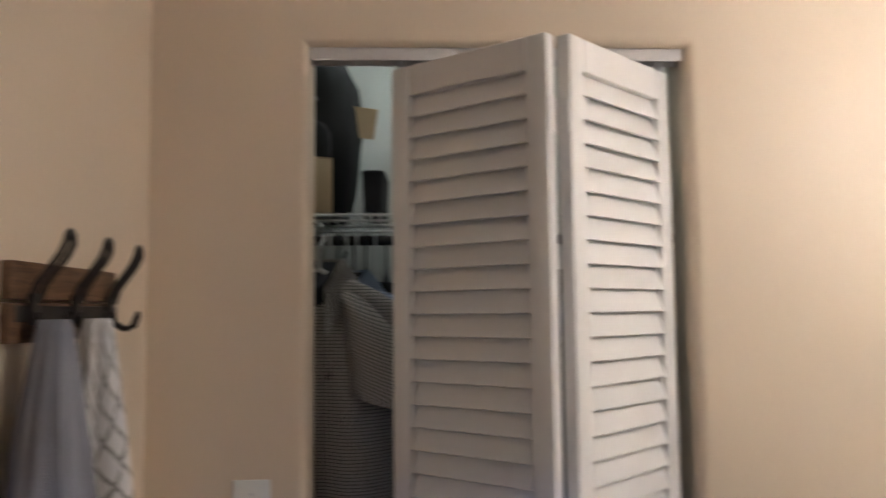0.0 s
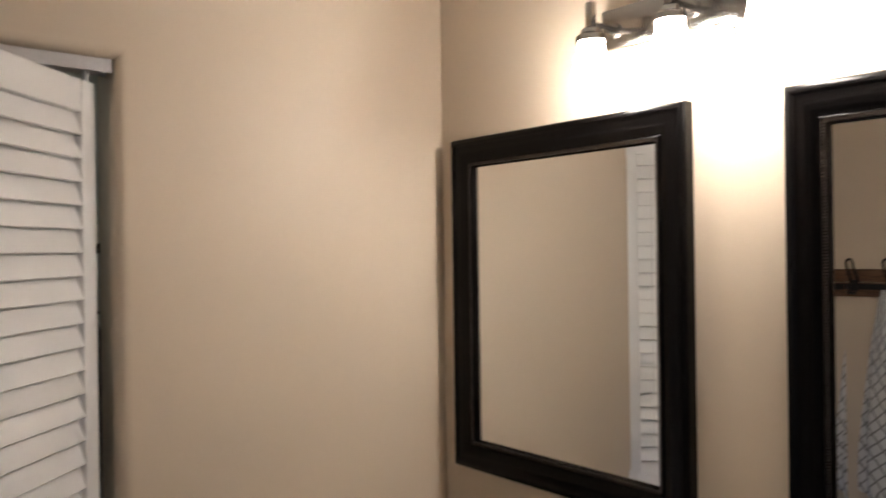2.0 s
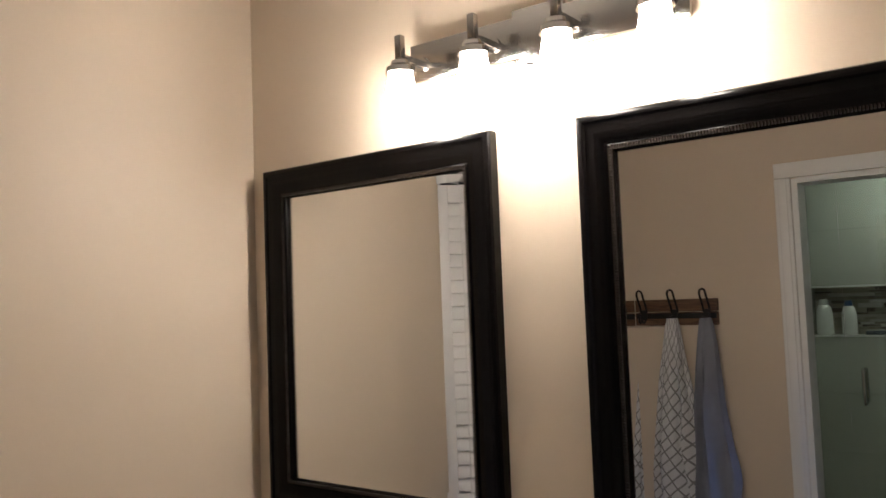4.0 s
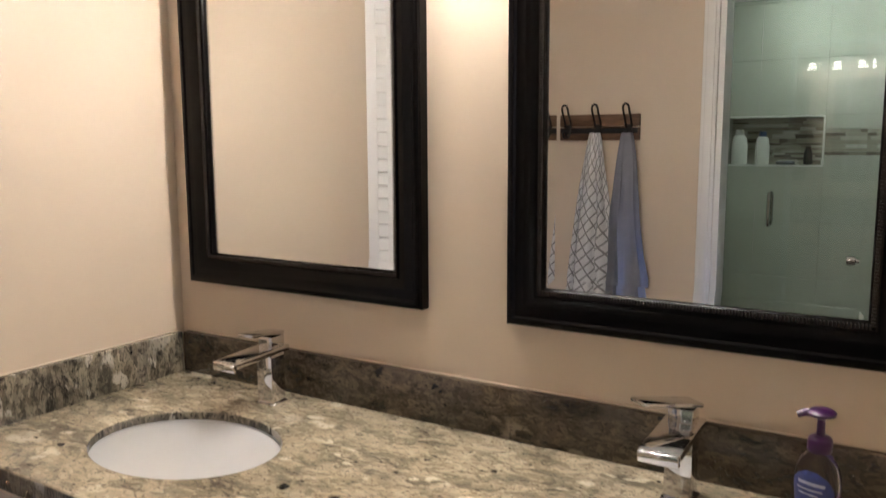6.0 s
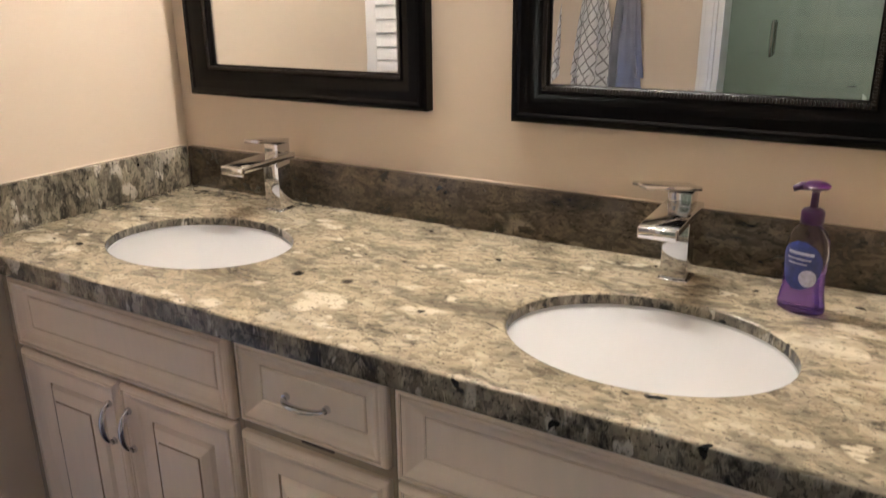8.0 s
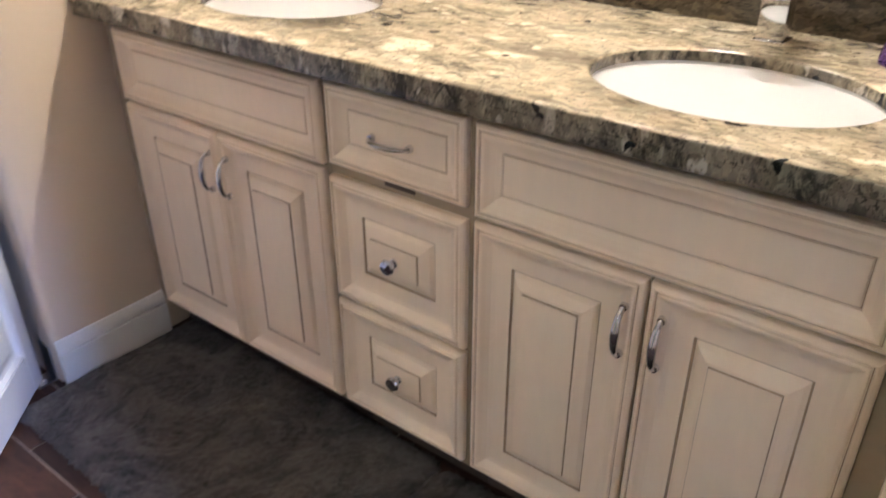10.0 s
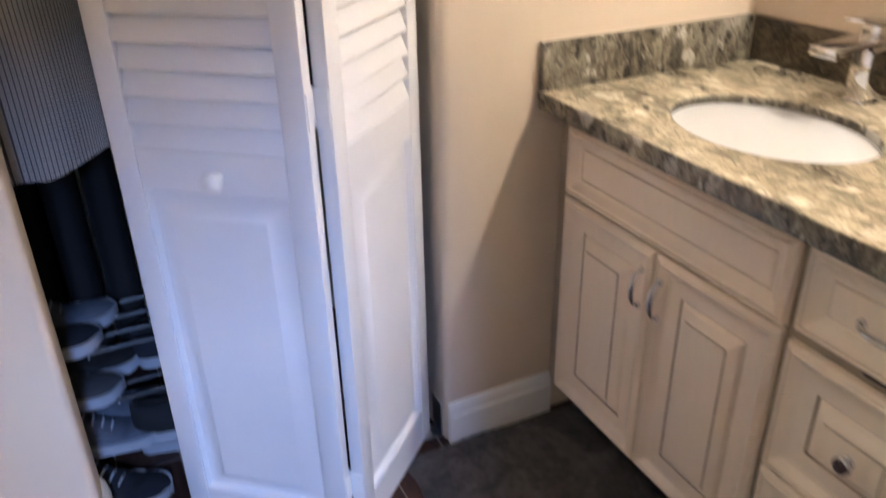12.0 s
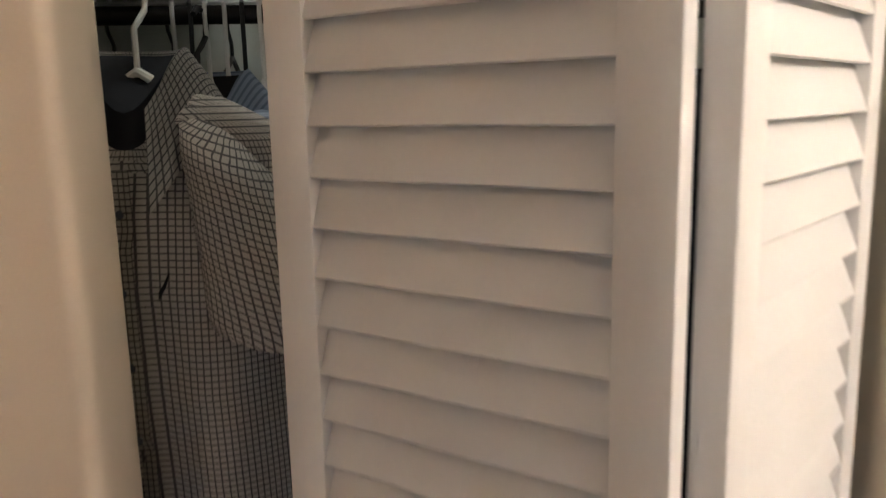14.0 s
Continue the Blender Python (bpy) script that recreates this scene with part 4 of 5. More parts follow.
def shirt(m, cloth, lining, label, length=0.78, seed=0.0, hanger=M_PLASW, sleeve=0.56, tuck=0.0, short=False):
    """A button shirt on a hanger. Local: x across, -y the front, z = 0 at the base of the neck."""
    t = thing("hanging_shirt", m, label, "shirt", "closet shirts")
    bm = B()
    uv = bm.loops.layers.uv.new("UVMap")
    rows = []
    for z, w, d in ((0.006, 0.066, 0.052), (-0.012, 0.092, 0.060), (-0.03, 0.140, 0.062), (-0.05, 0.185, 0.060), (-0.068, 0.212, 0.056), (-0.09, 0.222, 0.058), (-0.15, 0.222, 0.072), (-0.24, 0.220, 0.082), (-0.36, 0.222, 0.080), (-0.48, 0.226, 0.074), (-0.60, 0.228, 0.070), (-0.70, 0.230, 0.068), (-length, 0.230, 0.066)):
        rows.append(superloop(bm, w, d, z, 64))
    for v in rows[-1]:
        v.co.z += 0.05 * (v.co.x / 0.23) ** 2
    drop = lambda x, y: 0.085 * min(1.0, max(0.0, -y / 0.05)) * max(0.0, 1 - (x / 0.085) ** 2)
    for v in [v for row in rows[:5] for v in row]:
        v.co.z -= drop(v.co.x, v.co.y)
    skin(bm, rows, uv, 1.0)
    for v in bm.verts:
        q = v.co
        fall = min(1, max(0, -q.z / 0.4))
        q.y += fall * (0.016 * math.sin(q.x * 34 + seed) + 0.012 * noise.noise(Vector((q.x * 9, q.z * 2.5, seed)))) + 0.008 * noise.noise(Vector((q.x * 16, q.z * 9, seed + 3)))
    body = part("shirt_body", bm, cloth, t, "", True, 80)
    for s in (-1, 1):
        bm = B()
        uv = bm.loops.layers.uv.new("UVMap")
        rows = []
        for k in range(13):
            u = k / 12
            cx, cz = s * (0.180 + 0.060 * u - tuck), -0.086 + 0.9 * tuck - (sleeve - 0.02) * u
            g = min(1.0, 0.25 + u * 5)
            wide, deep = (0.066 + 0.020 * u, 0.060 + 0.006 * u) if short else (0.062 - 0.012 * u, 0.062 - 0.018 * u)
            row = superloop(bm, wide * g, deep * g, 0, 24, -0.004 - 0.02 * u - 0.7 * tuck * min(1.0, 0.3 + u * 3), 0, 2.2)
            for v in row:
                v.co = Vector((cx + v.co.x, v.co.y + 0.006 * noise.noise(Vector((u * 6, v.co.x * 20, seed))), cz - s * v.co.x * (0.9 - 0.9 * u) * 0.8))
            rows.append(row)
        skin(bm, rows, uv, 0.36)
        for l in (l for f in bm.faces for l in f.loops):
            l[uv].uv.y += s * 0.35 * l.vert.co.x
        if short:
            for v in rows[-1]:
                v.co.z -= 0.22 * s * (v.co.x - s * (0.240 - tuck))
        bm.faces.new(rows[0][::-1])
        # short sleeves end in a black cap that paints the shaded inside
        hem = bm.faces.new(rows[-1])
        hem.material_index = 1 if short else 0
        part("sleeve", bm, [cloth, M_BLKC] if short else cloth, t, "", True, 80)
        if short:
            continue
        bm = B()
        uv = bm.loops.layers.uv.new("UVMap")
        c = (s * (0.240 - tuck), -0.024 - 0.7 * tuck, -0.062 - sleeve)
        rows = [superloop(bm, 0.053, 0.047, c[2] + dz, 24, c[1], c[0], 2.2) for dz in (0.03, -0.03)]
        skin(bm, rows, uv, 0.3)
        part("cuff", bm, cloth, t, "", True, 80)
    # collar: stand, fall and points
    bm = B()
    uv = bm.loops.layers.uv.new("UVMap")
    rows, n = [], 40
    for j, (r, z, tip) in enumerate(((0.060, 0.004, 0), (0.058, 0.034, 0), (0.066, 0.039, 0), (0.096, 0.000, 0.4), (0.118, -0.036, 1.0))):
        row = []
        for k in range(n + 1):
            a = radians(-90 + 26) + k / n * radians(360 - 52)
            fr = max(0.0, math.cos((a - radians(-90)))) if k < n * 0.3 or k > n * 0.7 else 0.0
            row.append(bm.verts.new((r * 1.05 * math.cos(a), r * 0.82 * math.sin(a) - 0.022 * tip * fr ** 3, z - 0.055 * tip * fr ** 3 - 0.088 * fr ** 2)))
        rows.append(row)
    for j, (a, b) in enumerate(zip(rows, rows[1:])):
        for k in range(n):
            f = bm.faces.new((a[k], a[k + 1], b[k + 1], b[k]))
            for l, (p, q) in zip(f.loops, ((k, j), (k + 1, j), (k + 1, j + 1), (k, j + 1))):
                l[uv].uv = (p / n * 0.52, (0.0, 0.030, 0.039, 0.088, 0.130)[q])
    bmesh.ops.solidify(bm, geom=list(bm.faces), thickness=0.0016)
    part("collar", bm, cloth, t, "", True, 80)
    part("neck_lining", neck_cup(drop), lining, t, "dark inside of the collar")
    part("neck_label", box(B(), -0.022, 0.040, -0.004, 0.022, 0.0425, 0.014), M_BLKC, t, "small dark woven label")
    bm = B()
    uv = bm.loops.layers.uv.new("UVMap")
    strip = [[], []]
    zs = [-0.10 - k * (length - 0.12) / 30 for k in range(31)]
    hit = lambda x, z: min((v.co.y for v in body.data.vertices if abs(v.co.x - x) < 0.03 and abs(v.co.z - z) < 0.07), default=-0.08)
    ys = [hit(0, z) - 0.003 for z in zs]
    for k, z in enumerate(zs):
        for i, x in enumerate((-0.016, 0.016)):
            strip[i].append(bm.verts.new((x, ys[k], z)))
    for k in range(30):
        f = bm.faces.new((strip[0][k], strip[1][k], strip[1][k + 1], strip[0][k + 1]))
        for l in f.loops:
            l[uv].uv = (l.vert.co.x, l.vert.co.z)
    bmesh.ops.solidify(bm, geom=list(bm.faces), thickness=-0.0015)
    part("placket", bm, cloth, t, "", True, 80)
    for z in (-0.15, -0.24, -0.33, -0.42, -0.51, -0.60):
        y = ys[min(range(31), key=lambda k: abs(zs[k] - z))] - 0.0015
        part("button", tube(B(), [(0, y, z), (0, y - 0.0022, z)], 0.0052, 12), M_SUEDE, t)
    bm = B()
    tube(bm, [(-0.185, 0, -0.078), (-0.10, 0, -0.042), (-0.03, 0, -0.004), (0, 0, 0.012), (0.03, 0, -0.004), (0.10, 0, -0.042), (0.185, 0, -0.078)], 0.0065, 8)
    tube(bm, [(0, 0, 0.008), (0, 0, 0.062), (0.004, 0.008, 0.072), (0.004, 0.026, 0.086), (0.004, 0.030, 0.104), (0.004, 0.018, 0.120), (0.004, 0.0, 0.122), (0.004, -0.014, 0.112)], 0.0042, 8)
    part("hanger", bm, hanger, t, "plastic clothes hanger")
    return t


ROD_X, ROD_Z = -0.46, 1.688
rod = thing("closet_rod", pose(0, 0, 0), "black metal closet rod across the closet", "rod")
part("rod", tube(B(), [(ROD_X, CL0 + 0.001, ROD_Z), (ROD_X, -0.102, ROD_Z)], 0.013, 14), M_IRON, rod)
for y in (CL0 + 0.004, -0.105):
    part("rod_flange", tube(B(), [(ROD_X, y - 0.003, ROD_Z), (ROD_X, y + 0.003, ROD_Z)], 0.028, 16), M_IRON, rod)

chk = shirt(pose(-0.285, -1.642, 1.592, 0, 0, 80) @ Matrix.Diagonal((0.86, 1.0, 1.0, 1.0)), M_CHECK, M_NAVY, "cream and black checked short-sleeved shirt on a white hanger", 0.80, 0.7, sleeve=0.27, tuck=0.045, short=True)
bm = B()
tube(bm, [(0.052, -0.092, -0.245), (0.056, -0.094, -0.236), (0.062, -0.094, -0.228), (0.068, -0.092, -0.214)], [0.0015, 0.004, 0.003, 0.001], 8, 0.4)
part("chest_emblem", bm, M_BLKC, chk, "small dark stitched emblem")
shirt(pose(-0.43, -1.60, 1.572, 0, 0, 80), M_STRIPE, M_NAVY, "blue striped cotton shirt on a black hanger", 0.80, 2.1, M_PLASK)
shirt(pose(-0.46, -1.25, 1.566, 0, 0, 6), M_BLUE, M_NAVY, "plain blue cotton shirt on a white hanger", 0.76, 3.3)
shirt(pose(-0.46, -1.16, 1.566, 0, 0, 3), M_BLKC, M_GREYC, "black cotton shirt on a black hanger", 0.78, 4.6, M_PLASK)
shirt(pose(-0.46, -1.06, 1.566, 0, 0, -4), M_GREYC, M_BLKC, "dark grey cotton shirt on a white hanger", 0.80, 5.2)
shirt(pose(-0.46, -0.96, 1.566, 0, 0, 2), M_NAVY, M_BLKC, "navy cotton shirt on a white hanger", 0.76, 6.4)
shirt(pose(-0.46, -0.84, 1.566, 0, 0, 5), M_GREYC, M_NAVY, "grey cotton shirt on a black hanger", 0.76, 7.7, M_PLASK)
shirt(pose(-0.47, -2.02, 1.566, 0, 0, 4), M_BLKC, M_NAVY, "black cotton shirt on a white hanger", 0.82, 8.8)

def clothes_hanger(y, turn, material, label):
    t = thing("clothes_hanger", pose(ROD_X, y, ROD_Z + 0.0165, 0, 0, turn) @ Matrix.Diagonal((0.8, 1.0, 1.0, 1.0)), label, "hanger", "closet hangers")
    tri = [(-0.20, 0, -0.205), (-0.10, 0, -0.158), (0, 0, -0.108), (0.10, 0, -0.158), (0.20, 0, -0.205), (0.185, 0, -0.214), (-0.185, 0, -0.214), (-0.20, 0, -0.205)]
    part("hanger_frame", tube(B(), tri, 0.0045, 8), material, t)
    part("hook", tube(B(), [(0, 0, -0.108), (0, 0, -0.055), (0.016, 0, -0.035), (0.022, 0, -0.018), (0.016, 0, -0.004), (0, 0, 0.001), (-0.016, 0, -0.006), (-0.021, 0, -0.018)], 0.0032, 8), material, t)


for k, y in enumerate((-1.635, -1.612, -1.590, -1.565, -1.540, -1.515)):
    clothes_hanger(y, (9, 14, 4, 11, 7, 2)[k], M_PLASK if k in (1, 4) else M_PLASW, "empty black plastic clothes hanger on the rod" if k in (1, 4) else "empty white plastic clothes hanger on the rod")

# shelf above the rod
shelf = thing("closet_shelf", pose(0, 0, 1.745), "white wire closet shelf above the rod", "shelf")
for x in (CLB + 0.012, -0.60, -0.46, -0.335):
    part("rail", tube(B(), [(x, CL0 + 0.001, -0.004), (x, -0.102, -0.004)], 0.0035, 8), M_PLASW, shelf)
bm = B()
for k in range(84):
    y = CL0 + 0.012 + k * 0.0255
    tube(bm, [(CLB + 0.002, y, 0.0015), (-0.335, y, 0.0015), (-0.332, y, -0.024)], 0.0019, 5)
part("wires", bm, M_PLASW, shelf, "thin parallel shelf wires")["kind"] = "stuff"


def soft_box(bm, w, d, h, r, seed):
    box(bm, -w / 2, -d / 2, 0, w / 2, d / 2, h)
    bmesh.ops.subdivide_edges(bm, edges=list(bm.edges), cuts=6, use_grid_fill=True)
    for v in bm.verts:
        u = Vector((v.co.x / (w / 2), v.co.y / (d / 2), v.co.z / (h / 2) - 1))
        k = (abs(u.x) ** 5 + abs(u.y) ** 5 + abs(u.z) ** 5) ** 0.2
        s = 1 / max(1e-6, k) if k > 1 else 1
        v.co = Vector((v.co.x * s, v.co.y * s, (u.z * s + 1) * h / 2 if u.z > -0.99 else v.co.z))
        v.co.z = max(0.0, v.co.z)
    crumple(bm, r, 7, (1, 1, 1))
    for v in bm.verts:
        v.co.z = max(0.0, v.co.z)
    return bm


bag = thing("duffel_bag", pose(-0.56, -1.765, 1.7505, 0, 0, 84), "black fabric bag standing on the closet shelf", "bag")
part("bag_body", soft_box(B(), 0.40, 0.24, 0.45, 0.014, 1), M_BLKC, bag)
part("side_pocket", soft_box(B(), 0.30, 0.07, 0.24, 0.006, 4), M_BLKC, bag).matrix_basis = pose(0.0, -0.128, 0.015)
part("zip", tube(B(), [(-0.15, -0.02, 0.435), (0, -0.025, 0.457), (0.15, -0.02, 0.435)], 0.004, 6), M_STEEL, bag)
part("strap", tube(B(), [(-0.10, -0.125, 0.05), (-0.10, -0.140, 0.20), (-0.06, -0.150, 0.30), (0.06, -0.150, 0.30), (0.10, -0.140, 0.20), (0.10, -0.125, 0.05)], 0.011, 8, 0.35), M_BLKC, bag)
for x, z in ((0.03, 0.38), (0.045, 0.33), (0.10, 0.31), (0.10, 0.235), (0.03, 0.21), (0.09, 0.06)):
    part("tag", box(B(), x - 0.014, (-0.168 if z < 0.25 else -0.1285), z - 0.003, x + 0.014, (-0.160 if z < 0.25 else -0.121), z + 0.003), M_RUBBER, bag, "small pale tag")
cbx = thing("cardboard_box", pose(-0.385, -1.682, 1.7505, 0, 0, 24) @ Matrix.Diagonal((0.8, 0.75, 1.25, 1)), "tan cardboard box on the closet shelf", "box")
part("carton", box(B(), -0.05, -0.07, 0, 0.05, 0.07, 0.11, 0.003, 2), M_CARD, cbx)
part("flap", box(B(), -0.05, -0.07, 0.1105, 0.05, -0.003, 0.113), M_CARD, cbx)
part("flap", box(B(), -0.05, 0.003, 0.1105, 0.05, 0.07, 0.113), M_CARD, cbx)
fld = obj("paper_folder", box(B(), -0.0015, -0.05, 0, 0.0015, 0.05, 0.085, 0.0005), M_CARD, False)
fld.matrix_world = pose(-0.555, -1.568, 1.985, 0, 20, 30)
tagged(fld, "tan paper folder leaning on the black bag", "folder")
bn = thing("storage_bin", pose(-0.52, -1.515, 1.7505, 0, 0, 88) @ Matrix.Diagonal((0.19, 1, 0.62, 1)), "dark grey storage bin on the closet shelf", "bin")
bm = B()
a, b, c, e = (superloop(bm, w, d, z, 40, 0, 0, 6) for w, d, z in ((0.14, 0.10, 0), (0.16, 0.12, 0.18), (0.153, 0.113, 0.18), (0.134, 0.094, 0.006)))
for p, q in ((a, b), (b, c), (c, e)):
    for k in range(40):
        bm.faces.new((p[k], p[(k + 1) % 40], q[(k + 1) % 40], q[k]))
bm.faces.new(a[::-1]), bm.faces.new(e)
part("bin_body", bm, M_GREYC, bn)
part("rim", tube(B(), [Vector((0.16 * math.copysign(abs(math.cos(k)) ** 0.33, math.cos(k)), 0.12 * math.copysign(abs(math.sin(k)) ** 0.33, math.sin(k)), 0.18)) for k in (i * math.tau / 40 for i in range(41))], 0.005, 6), M_GREYC, bn)


# added dark cloths that hide the pale wall, standing in for closet shade
def trousers(y, cloth, label, seed):
    t = thing("closet_dark_cloth", pose(-0.60, y, 1.60), label, "trousers", "closet trousers")
    bm = B()
    uv = bm.loops.layers.uv.new("UVMap")
    rows = [superloop(bm, w, d, z, 40) for z, w, d in ((-0.02, 0.10, 0.018), (-0.04, 0.105, 0.026), (-0.4, 0.115, 0.036), (-0.8, 0.125, 0.040), (-1.40, 0.135, 0.042))]
    skin(bm, rows, uv, 0.5)
    bm.faces.new(rows[0][::-1]), bm.faces.new(rows[-1])
    crumple(bm, 0.012, 9 + seed, (1, 1, 0.3))
    part("cloth", bm, cloth, t, "", True, 80)
    bm = B()
    tube(bm, [(-0.12, 0, -0.018), (0.12, 0, -0.018), (0.13, 0, -0.010), (0.02, 0, 0.030), (0, 0, 0.038), (-0.02, 0, 0.030), (-0.13, 0, -0.010), (-0.12, 0, -0.018)], 0.004, 6)
    tube(bm, [(0, 0, 0.034), (0, 0, 0.060), (0.026, 0, 0.078), (0.030, 0, 0.096), (0.014, 0, 0.108)], 0.003, 6)
    part("hanger", bm, M_PLASK, t, "black wire hanger")


for k, y in enumerate((-1.86, -1.76, -1.67, -1.58, -1.49, -1.40, -1.32)):
    trousers(y, (M_BLKC, M_NAVY, M_BLKC, M_BLKC)[k % 4], ("black cloth added to darken the closet, on a hanger", "navy cloth added to darken the closet, on a hanger", "black cloth added to darken the closet, on a hanger", "black cloth added to darken the closet, on a hanger")[k % 4], k * 0.7)

# small ceiling lamps, out of view, of the closet and of the shower
for x, y in ((-0.42, -1.42), (1.1, -3.3)):
    cl = thing("ceiling_lamp", pose(x, y, H), "small round white ceiling lamp, lit", "ceiling lamp", "ceiling lamps")
    part("trim_ring", lathe(B(), [(0.075, -0.0005), (0.078, -0.008), (0.062, -0.014), (0.060, -0.004)], 28), M_PLASW, cl)
    part("diffuser", lathe(B(), [(0.0, -0.006), (0.059, -0.006), (0.059, -0.011), (0.0, -0.012)], 28), M_CLAMP if y > -2 else M_SLAMP, cl, "lit frosted diffuser")

# shoes on a low wire rack
def sneaker(m, upper, label):
    t = thing("sneaker", m, label, "shoe", "closet shoes")
    L = 0.285

    def outline(u):
        return (0.036 + 0.012 * math.sin(u * math.pi * 0.9) + 0.008 * max(0, u - 0.35)) * (1 - max(0, (u - 0.82) / 0.18) ** 2.4 * 0.75) * (1 - max(0, (0.10 - u) / 0.10) ** 2 * 0.45)
    bm = B()
    rows = []
    n = 18
    for k in range(25):
        u = k / 24
        w = outline(u)
        top = 0.098 - 0.012 * u if u < 0.30 else 0.094 - 0.062 * min(1, (u - 0.30) / 0.42) ** 0.9 if u < 0.72 else 0.034 + 0.014 * math.cos((u - 0.72) / 0.28 * 1.2) - 0.002
        top = max(top, 0.036)
        row = []
        for i in range(n):
            a = math.pi * i / (n - 1)
            row.append(bm.verts.new((L * (u - 0.5), w * math.cos(a) * (1 - 0.35 * math.sin(a) ** 3), 0.022 + (top - 0.022) * math.sin(a) ** 0.7)))
        rows.append(row)
    for a, b in zip(rows, rows[1:]):
        for i in range(n - 1):
            bm.faces.new((a[i], a[i + 1], b[i + 1], b[i]))
        bm.faces.new((a[0], b[0], b[-1], a[-1]))
    bm.faces.new(rows[0]), bm.faces.new(rows[-1][::-1])
    part("upper", bm, upper, t, "", True, 50)
    bm = B()
    lo, hi = [], []
    for k in range(48):
        a = k / 48
        u = a * 2 if a < 0.5 else 2 - a * 2
        s = 1 if a < 0.5 else -1
        w = outline(u) * 1.10 * s * (math.sin(min(1, u / 0.06, (1 - u) / 0.06) * math.pi / 2) ** 0.6 + 0.02)
        x = L * 1.03 * (u - 0.5)
        lift = 0.012 * max(0, (u - 0.75) / 0.25) ** 2
        lo.append(bm.verts.new((x, w, lift))), hi.append(bm.verts.new((x, w * 1.0, 0.027 + lift * 0.7)))
    for k in range(48):
        bm.faces.new((lo[k], lo[(k + 1) % 48], hi[(k + 1) % 48], hi[k]))
    bm.faces.new(lo[::-1]), bm.faces.new(hi)
    bmesh.ops.remove_doubles(bm, verts=bm.verts, dist=0.0004)
    part("sole", bm, M_RUBBER, t, "pale rubber sole", True, 50)
    part("collar", tube(B(), [(L * (-0.46 + 0.32 * (1 - math.cos(k)) / 2), 0.030 * math.sin(k), 0.097 - 0.005 * (1 - math.cos(k)) / 2) for k in (i * math.tau / 20 for i in range(21))], 0.005, 6), M_BLKC, t, "dark padded opening")
    for j in range(4):
        x, z = L * (-0.10 + 0.065 * j), 0.0905 - 0.0125 * j
        part("lace", tube(B(), [(x, -0.020, z - 0.006), (x + 0.004, 0, z + 0.003), (x, 0.020, z - 0.006)], 0.0026, 6), M_RUBBER, t)
    return t


rack = thing("shoe_rack", pose(-0.33, -1.62, 0), "low dark wire shoe rack on the closet floor", "shoe rack")
for z in (0.105, 0.245, 0.385):
    for x in (-0.10, -0.03, 0.04, 0.10):
        part("rack_bar", tube(B(), [(x, -0.34, z - 0.005), (x, 0.34, z - 0.005)], 0.005, 8), M_PLASK, rack)
for y in (-0.34, 0.34):
    part("rack_leg", tube(B(), [(-0.12, y, 0.0), (-0.12, y, 0.42), (-0.11, y, 0.44), (0.10, y, 0.44), (0.12, y, 0.42), (0.12, y, 0.0)], 0.006, 8), M_IRON, rack)
for i, (x, y, z, r, u) in enumerate(((-0.36, -1.59, 0.1055, 84, M_SUEDE), (-0.27, -1.615, 0.1055, 80, M_SUEDE), (-0.37, -1.63, 0.2455, 86, M_BLKC), (-0.28, -1.68, 0.2455, 78, M_GREYC), (-0.36, -1.36, 0.2455, 92, M_NAVY), (-0.29, -1.84, 0.1055, 88, M_BLKC), (-0.20, -1.62, 0.0, 62, M_NAVY), (-0.33, -1.40, 0.0, 82, M_BLKC), (-0.24, -1.40, 0.1055, 84, M_BLKC), (-0.37, -1.66, 0.3855, 84, M_SUEDE), (-0.28, -1.70, 0.3855, 79, M_NAVY))):
    sneaker(pose(x, y, z, 0, 0, r), u, {"grey_suede": "grey suede sneaker with a pale sole on the rack", "navy_cotton": "navy canvas sneaker with a pale rubber sole"}.get(u.name, "black cloth sneaker with a pale rubber sole"))


# ---- shower behind the doorway ----
GY = -2.95
bm = B()
NX0, NX1, NZ0, NZ1 = 0.580, 1.092, 1.318, 1.592
for x0, x1, z0, z1 in ((0.3, NX0, 0, H), (NX1, 2.3, 0, H), (NX0, NX1, 0, NZ0), (NX0, NX1, NZ1, H)):
    box(bm, x0, SB - 0.20, z0, x1, SB - 0.010, z1)
box(bm, NX0, SB - 0.20, NZ0, NX1, SB - 0.10, NZ1)
wall_sh = setting("wall_shower", bm, M_SGROUT, "shower wall with large pale tiles and a recessed niche")
bm = B()
rr = random.Random(5)


def strips(bm, x0, x1, z0, z1, y):
    z = z0
    while z < z1 - 0.008:
        hgt = rr.choice((0.014, 0.020, 0.026))
        x = x0
        while x < x1 - 0.01:
            w = min(rr.uniform(0.04, 0.13), x1 - x)
            box(bm, x + 0.001, y, z + 0.001, x + w - 0.001, y + 0.006 + rr.uniform(0, 0.002), min(z + hgt, z1) - 0.001)
            x += w
        z += hgt


strips(bm, NX0 + 0.002, NX1 - 0.002, NZ0 + 0.002, NZ1 - 0.002, SB - 0.10)
strips(bm, NX1 + 0.012, 2.3, 1.375, 1.522, SB - 0.010)
strips(bm, 0.3, NX0 - 0.012, 1.375, 1.522, SB - 0.010)
mo = obj("mosaic_band", bm, M_MOSAIC, False)
mo.parent = wall_sh
tagged(mo, "glass and stone mosaic strips in browns and greys", kind="stuff")
bm = B()
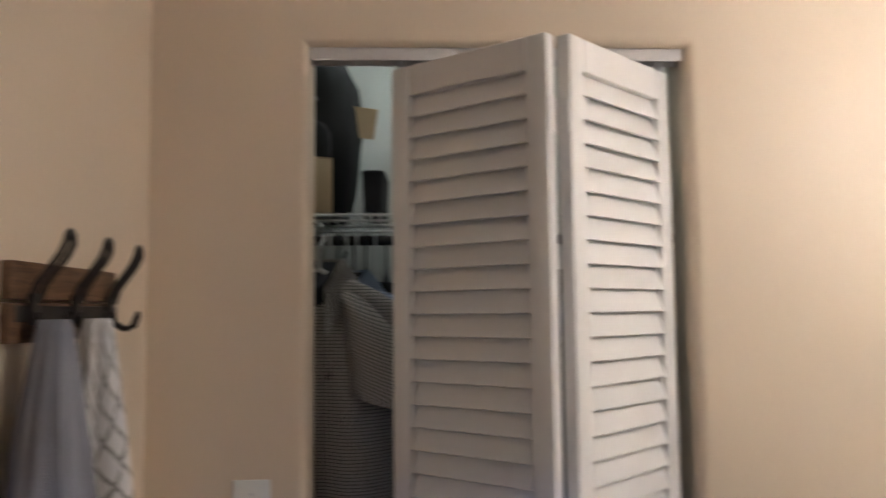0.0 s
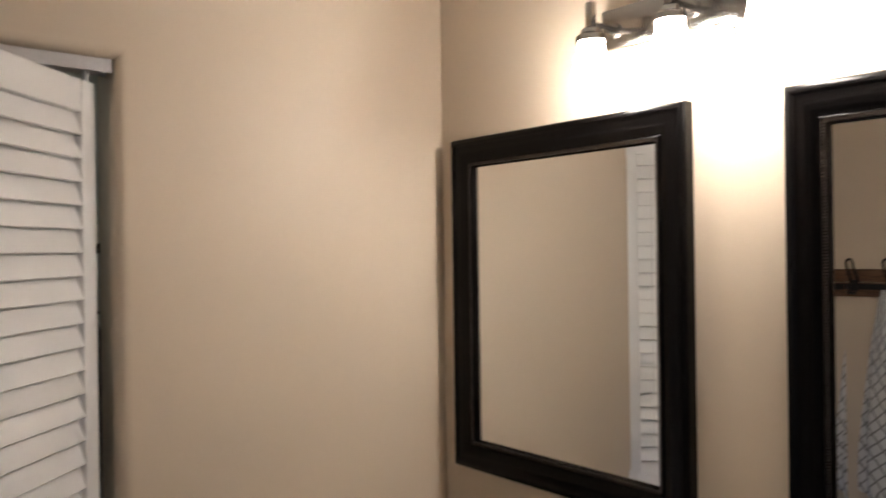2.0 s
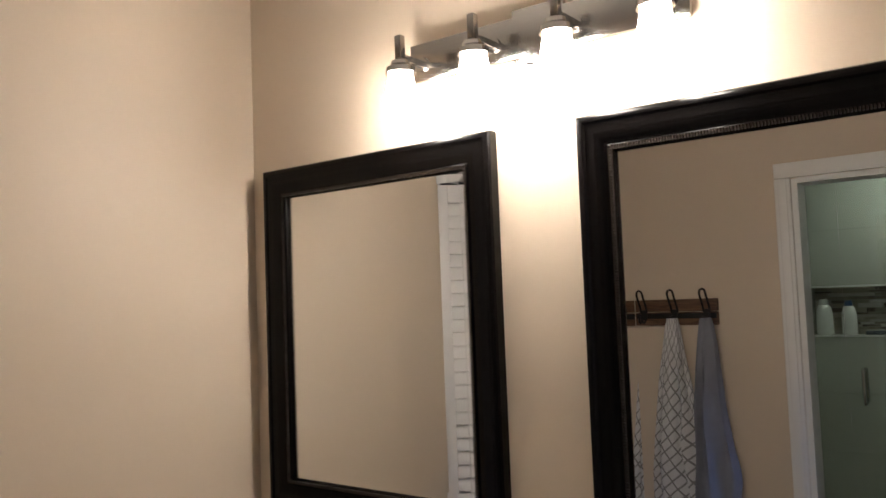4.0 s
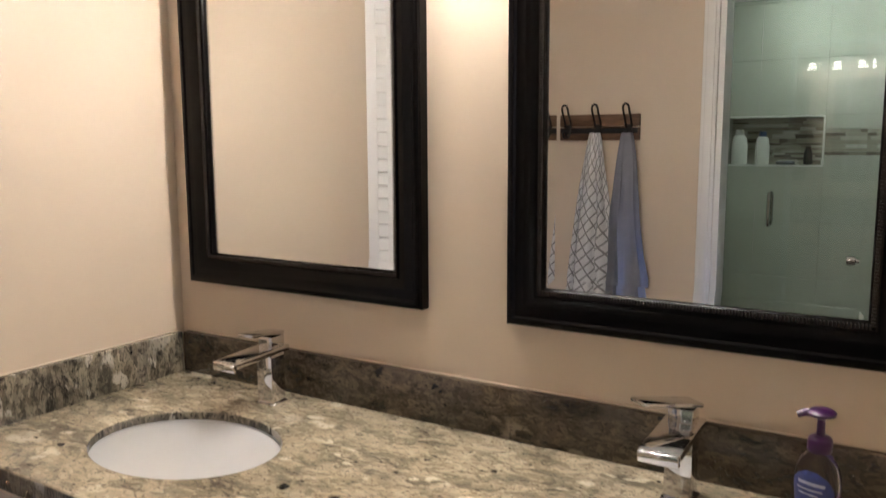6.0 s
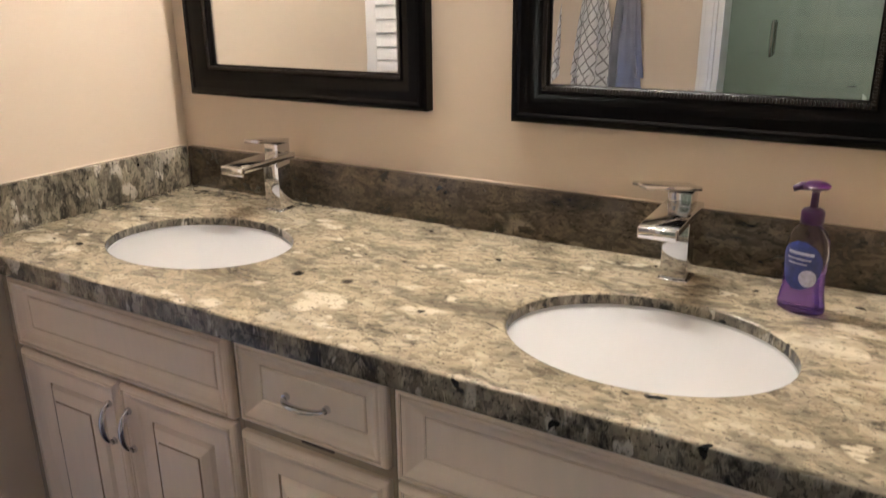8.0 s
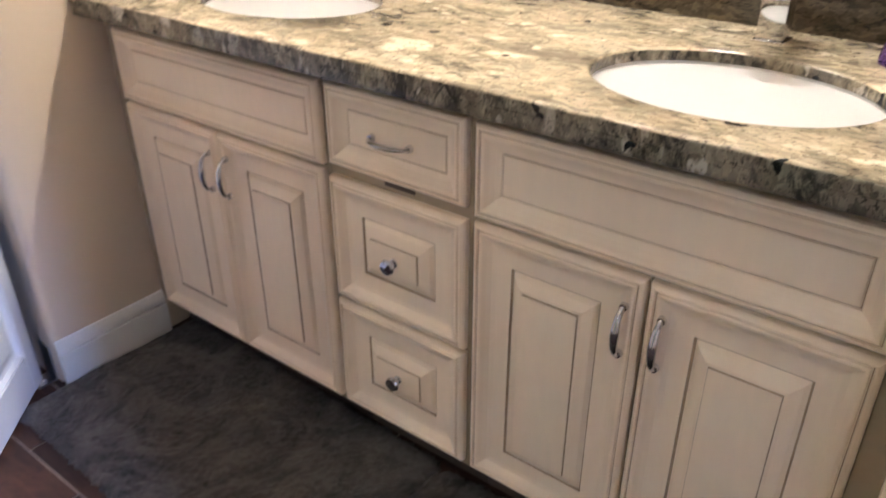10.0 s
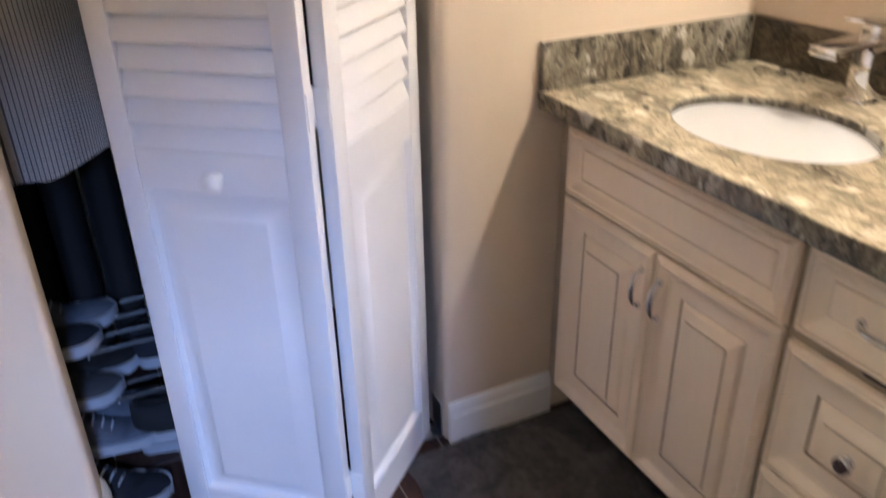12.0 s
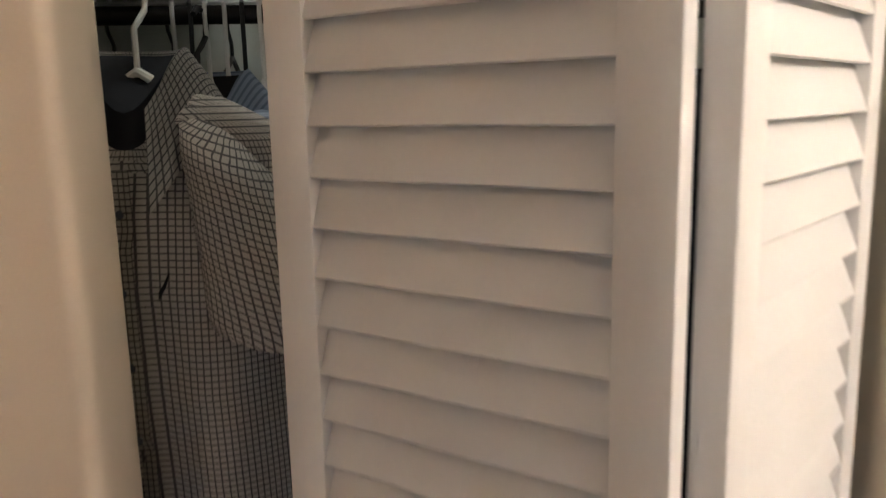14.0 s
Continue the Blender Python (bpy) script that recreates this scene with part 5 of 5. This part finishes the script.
box(bm, NX0 - 0.010, SB - 0.012, NZ0 - 0.010, NX1 + 0.010, SB + 0.003, NZ0), box(bm, NX0 - 0.010, SB - 0.012, NZ1, NX1 + 0.010, SB + 0.003, NZ1 + 0.010)
box(bm, NX0 - 0.010, SB - 0.012, NZ0, NX0, SB + 0.003, NZ1), box(bm, NX1, SB - 0.012, NZ0, NX1 + 0.010, SB + 0.003, NZ1)
setting("trim_niche", bm, M_TRIM, "pale niche edging")


def bottle(x, h, r, material, cap, label, tilt=0):
    t = thing("shampoo_bottle", pose(x, SB - 0.045, NZ0 + 0.0005, 0, tilt, 0), label, "bottle", "shower bottles")
    part("bottle_body", lathe(B(), [(r * 0.85, 0), (r, 0.006), (r, h * 0.55), (r * 0.8, h * 0.78), (r * 0.5, h * 0.84)], 20, sy=0.6), material, t)
    part("cap", lathe(B(), [(r * 0.52, h * 0.84), (r * 0.55, h * 0.86), (r * 0.5, h), (0, h)], 16, sy=0.7), cap, t)


bottle(0.635, 0.205, 0.046, M_PLASW, M_PLASW, "white shampoo bottle in the shower niche")
bottle(0.765, 0.195, 0.040, M_PLASW, M_TEAL, "white bottle with a dark blue cap in the niche")
bottle(1.015, 0.105, 0.024, M_BLKC, M_BLKC, "small black bottle in the shower niche")
sd = tagged(obj("soap_bar", soft_box(B(), 0.10, 0.05, 0.022, 0.001, 3), M_SUEDE, True, 60), "dark soap bar lying in the shower niche", "soap")
sd.matrix_world = pose(0.895, SB - 0.05, NZ0 + 0.0005)

enc = thing("shower_enclosure", pose(0, 0, 0), "green-tinted glass shower enclosure with chrome pull handle", "shower screen")
for x0, x1 in ((0.302, 0.862), (0.868, 1.372), (1.392, 2.298)):
    g = part("glass_panel", box(B(), x0, GY - 0.005, 0.06, x1, GY + 0.005, 2.16), M_GLASS, enc, "clear green glass panel", False)
    g.visible_shadow = False
part("seal_strip", box(B(), 1.3725, GY - 0.008, 0.06, 1.3915, GY + 0.008, 2.16), M_SEAL, enc, "milky vertical glass seal")
part("curb", box(B(), 0.301, GY - 0.05, 0.0, 2.299, GY + 0.05, 0.0595, 0.004, 2), M_STILE, enc, "tiled shower curb")
bm = B()
for s in (-1, 1):
    tube(bm, [(0.938, GY + s * 0.006, 1.035), (0.938, GY + s * 0.042, 1.035), (0.938, GY + s * 0.048, 1.045), (0.938, GY + s * 0.048, 1.185), (0.938, GY + s * 0.042, 1.195), (0.938, GY + s * 0.006, 1.195)], 0.009, 10)
part("pull_handle", bm, M_CHROME, enc, "chrome pull handle")
bm = tube(B(), [(1.3720, GY + 0.016, 0.880), (1.365, GY + 0.016, 0.880)], 0.029, 20)
tube(bm, [(1.366, GY + 0.022, 0.880), (1.340, GY + 0.022, 0.880)], 0.011, 14)
tube(bm, [(1.342, GY + 0.022, 0.880), (1.339, GY + 0.022, 0.880), (1.304, GY + 0.022, 0.880), (1.300, GY + 0.022, 0.880)], [0.019, 0.0225, 0.0225, 0.018], 20)
part("door_knob", bm, M_CHROME, enc, "chrome cylinder knob")

# ---- tiles, last: shared meshes ----
tile = None
rows_y = [-1.0015 + 0.1513 * k for k in range(7, -9, -1)]
box_bm = box(B(), 0.0030, 0.0022, -0.008, 0.6070, 0.1491, 0.0, 0.0012)
for k, y in enumerate(rows_y):
    n = 6 - k
    x = 0.3535 + 0.204 * ((-n - 1) % 3) - 0.61 * 3
    while x + 0.61 < CLB + 0.02:
        x += 0.61
    while x < E - 0.01:
        if tile is None:
            tile = o = part("floor_plank", box_bm, M_TILE, floor, "", False)
        else:
            o = tile.copy()
            scene.collection.objects.link(o)
        a, b = max(x, CLB), min(x + 0.61, E)
        o.matrix_basis = pose(a, y - 0.1513, 0) @ Matrix.Diagonal(((b - a) / 0.61, 1.0, 1.0, 1.0))
        x += 0.61
zs = [0.0, 0.33, 0.66, 0.99, NZ0 - 0.010, 1.375, 1.522, NZ1 + 0.010, 1.92, 2.24, H]
xs = [0.3, NX0 - 0.010, NX1 + 0.010, 1.70, 2.3]
for z0, z1 in zip(zs, zs[1:]):
    for x0, x1 in zip(xs, xs[1:]):
        if (x0 > 0.4 and x1 < 1.2 and NZ0 - 0.02 < z0 and z1 < NZ1 + 0.02) or z0 == 1.375:
            continue
        part("shower_tile", box(B(), x0 + 0.001, SB - 0.010, z0 + 0.001, x1 - 0.001, SB, z1 - 0.001, 0.001), M_STILE, wall_sh, "", False)
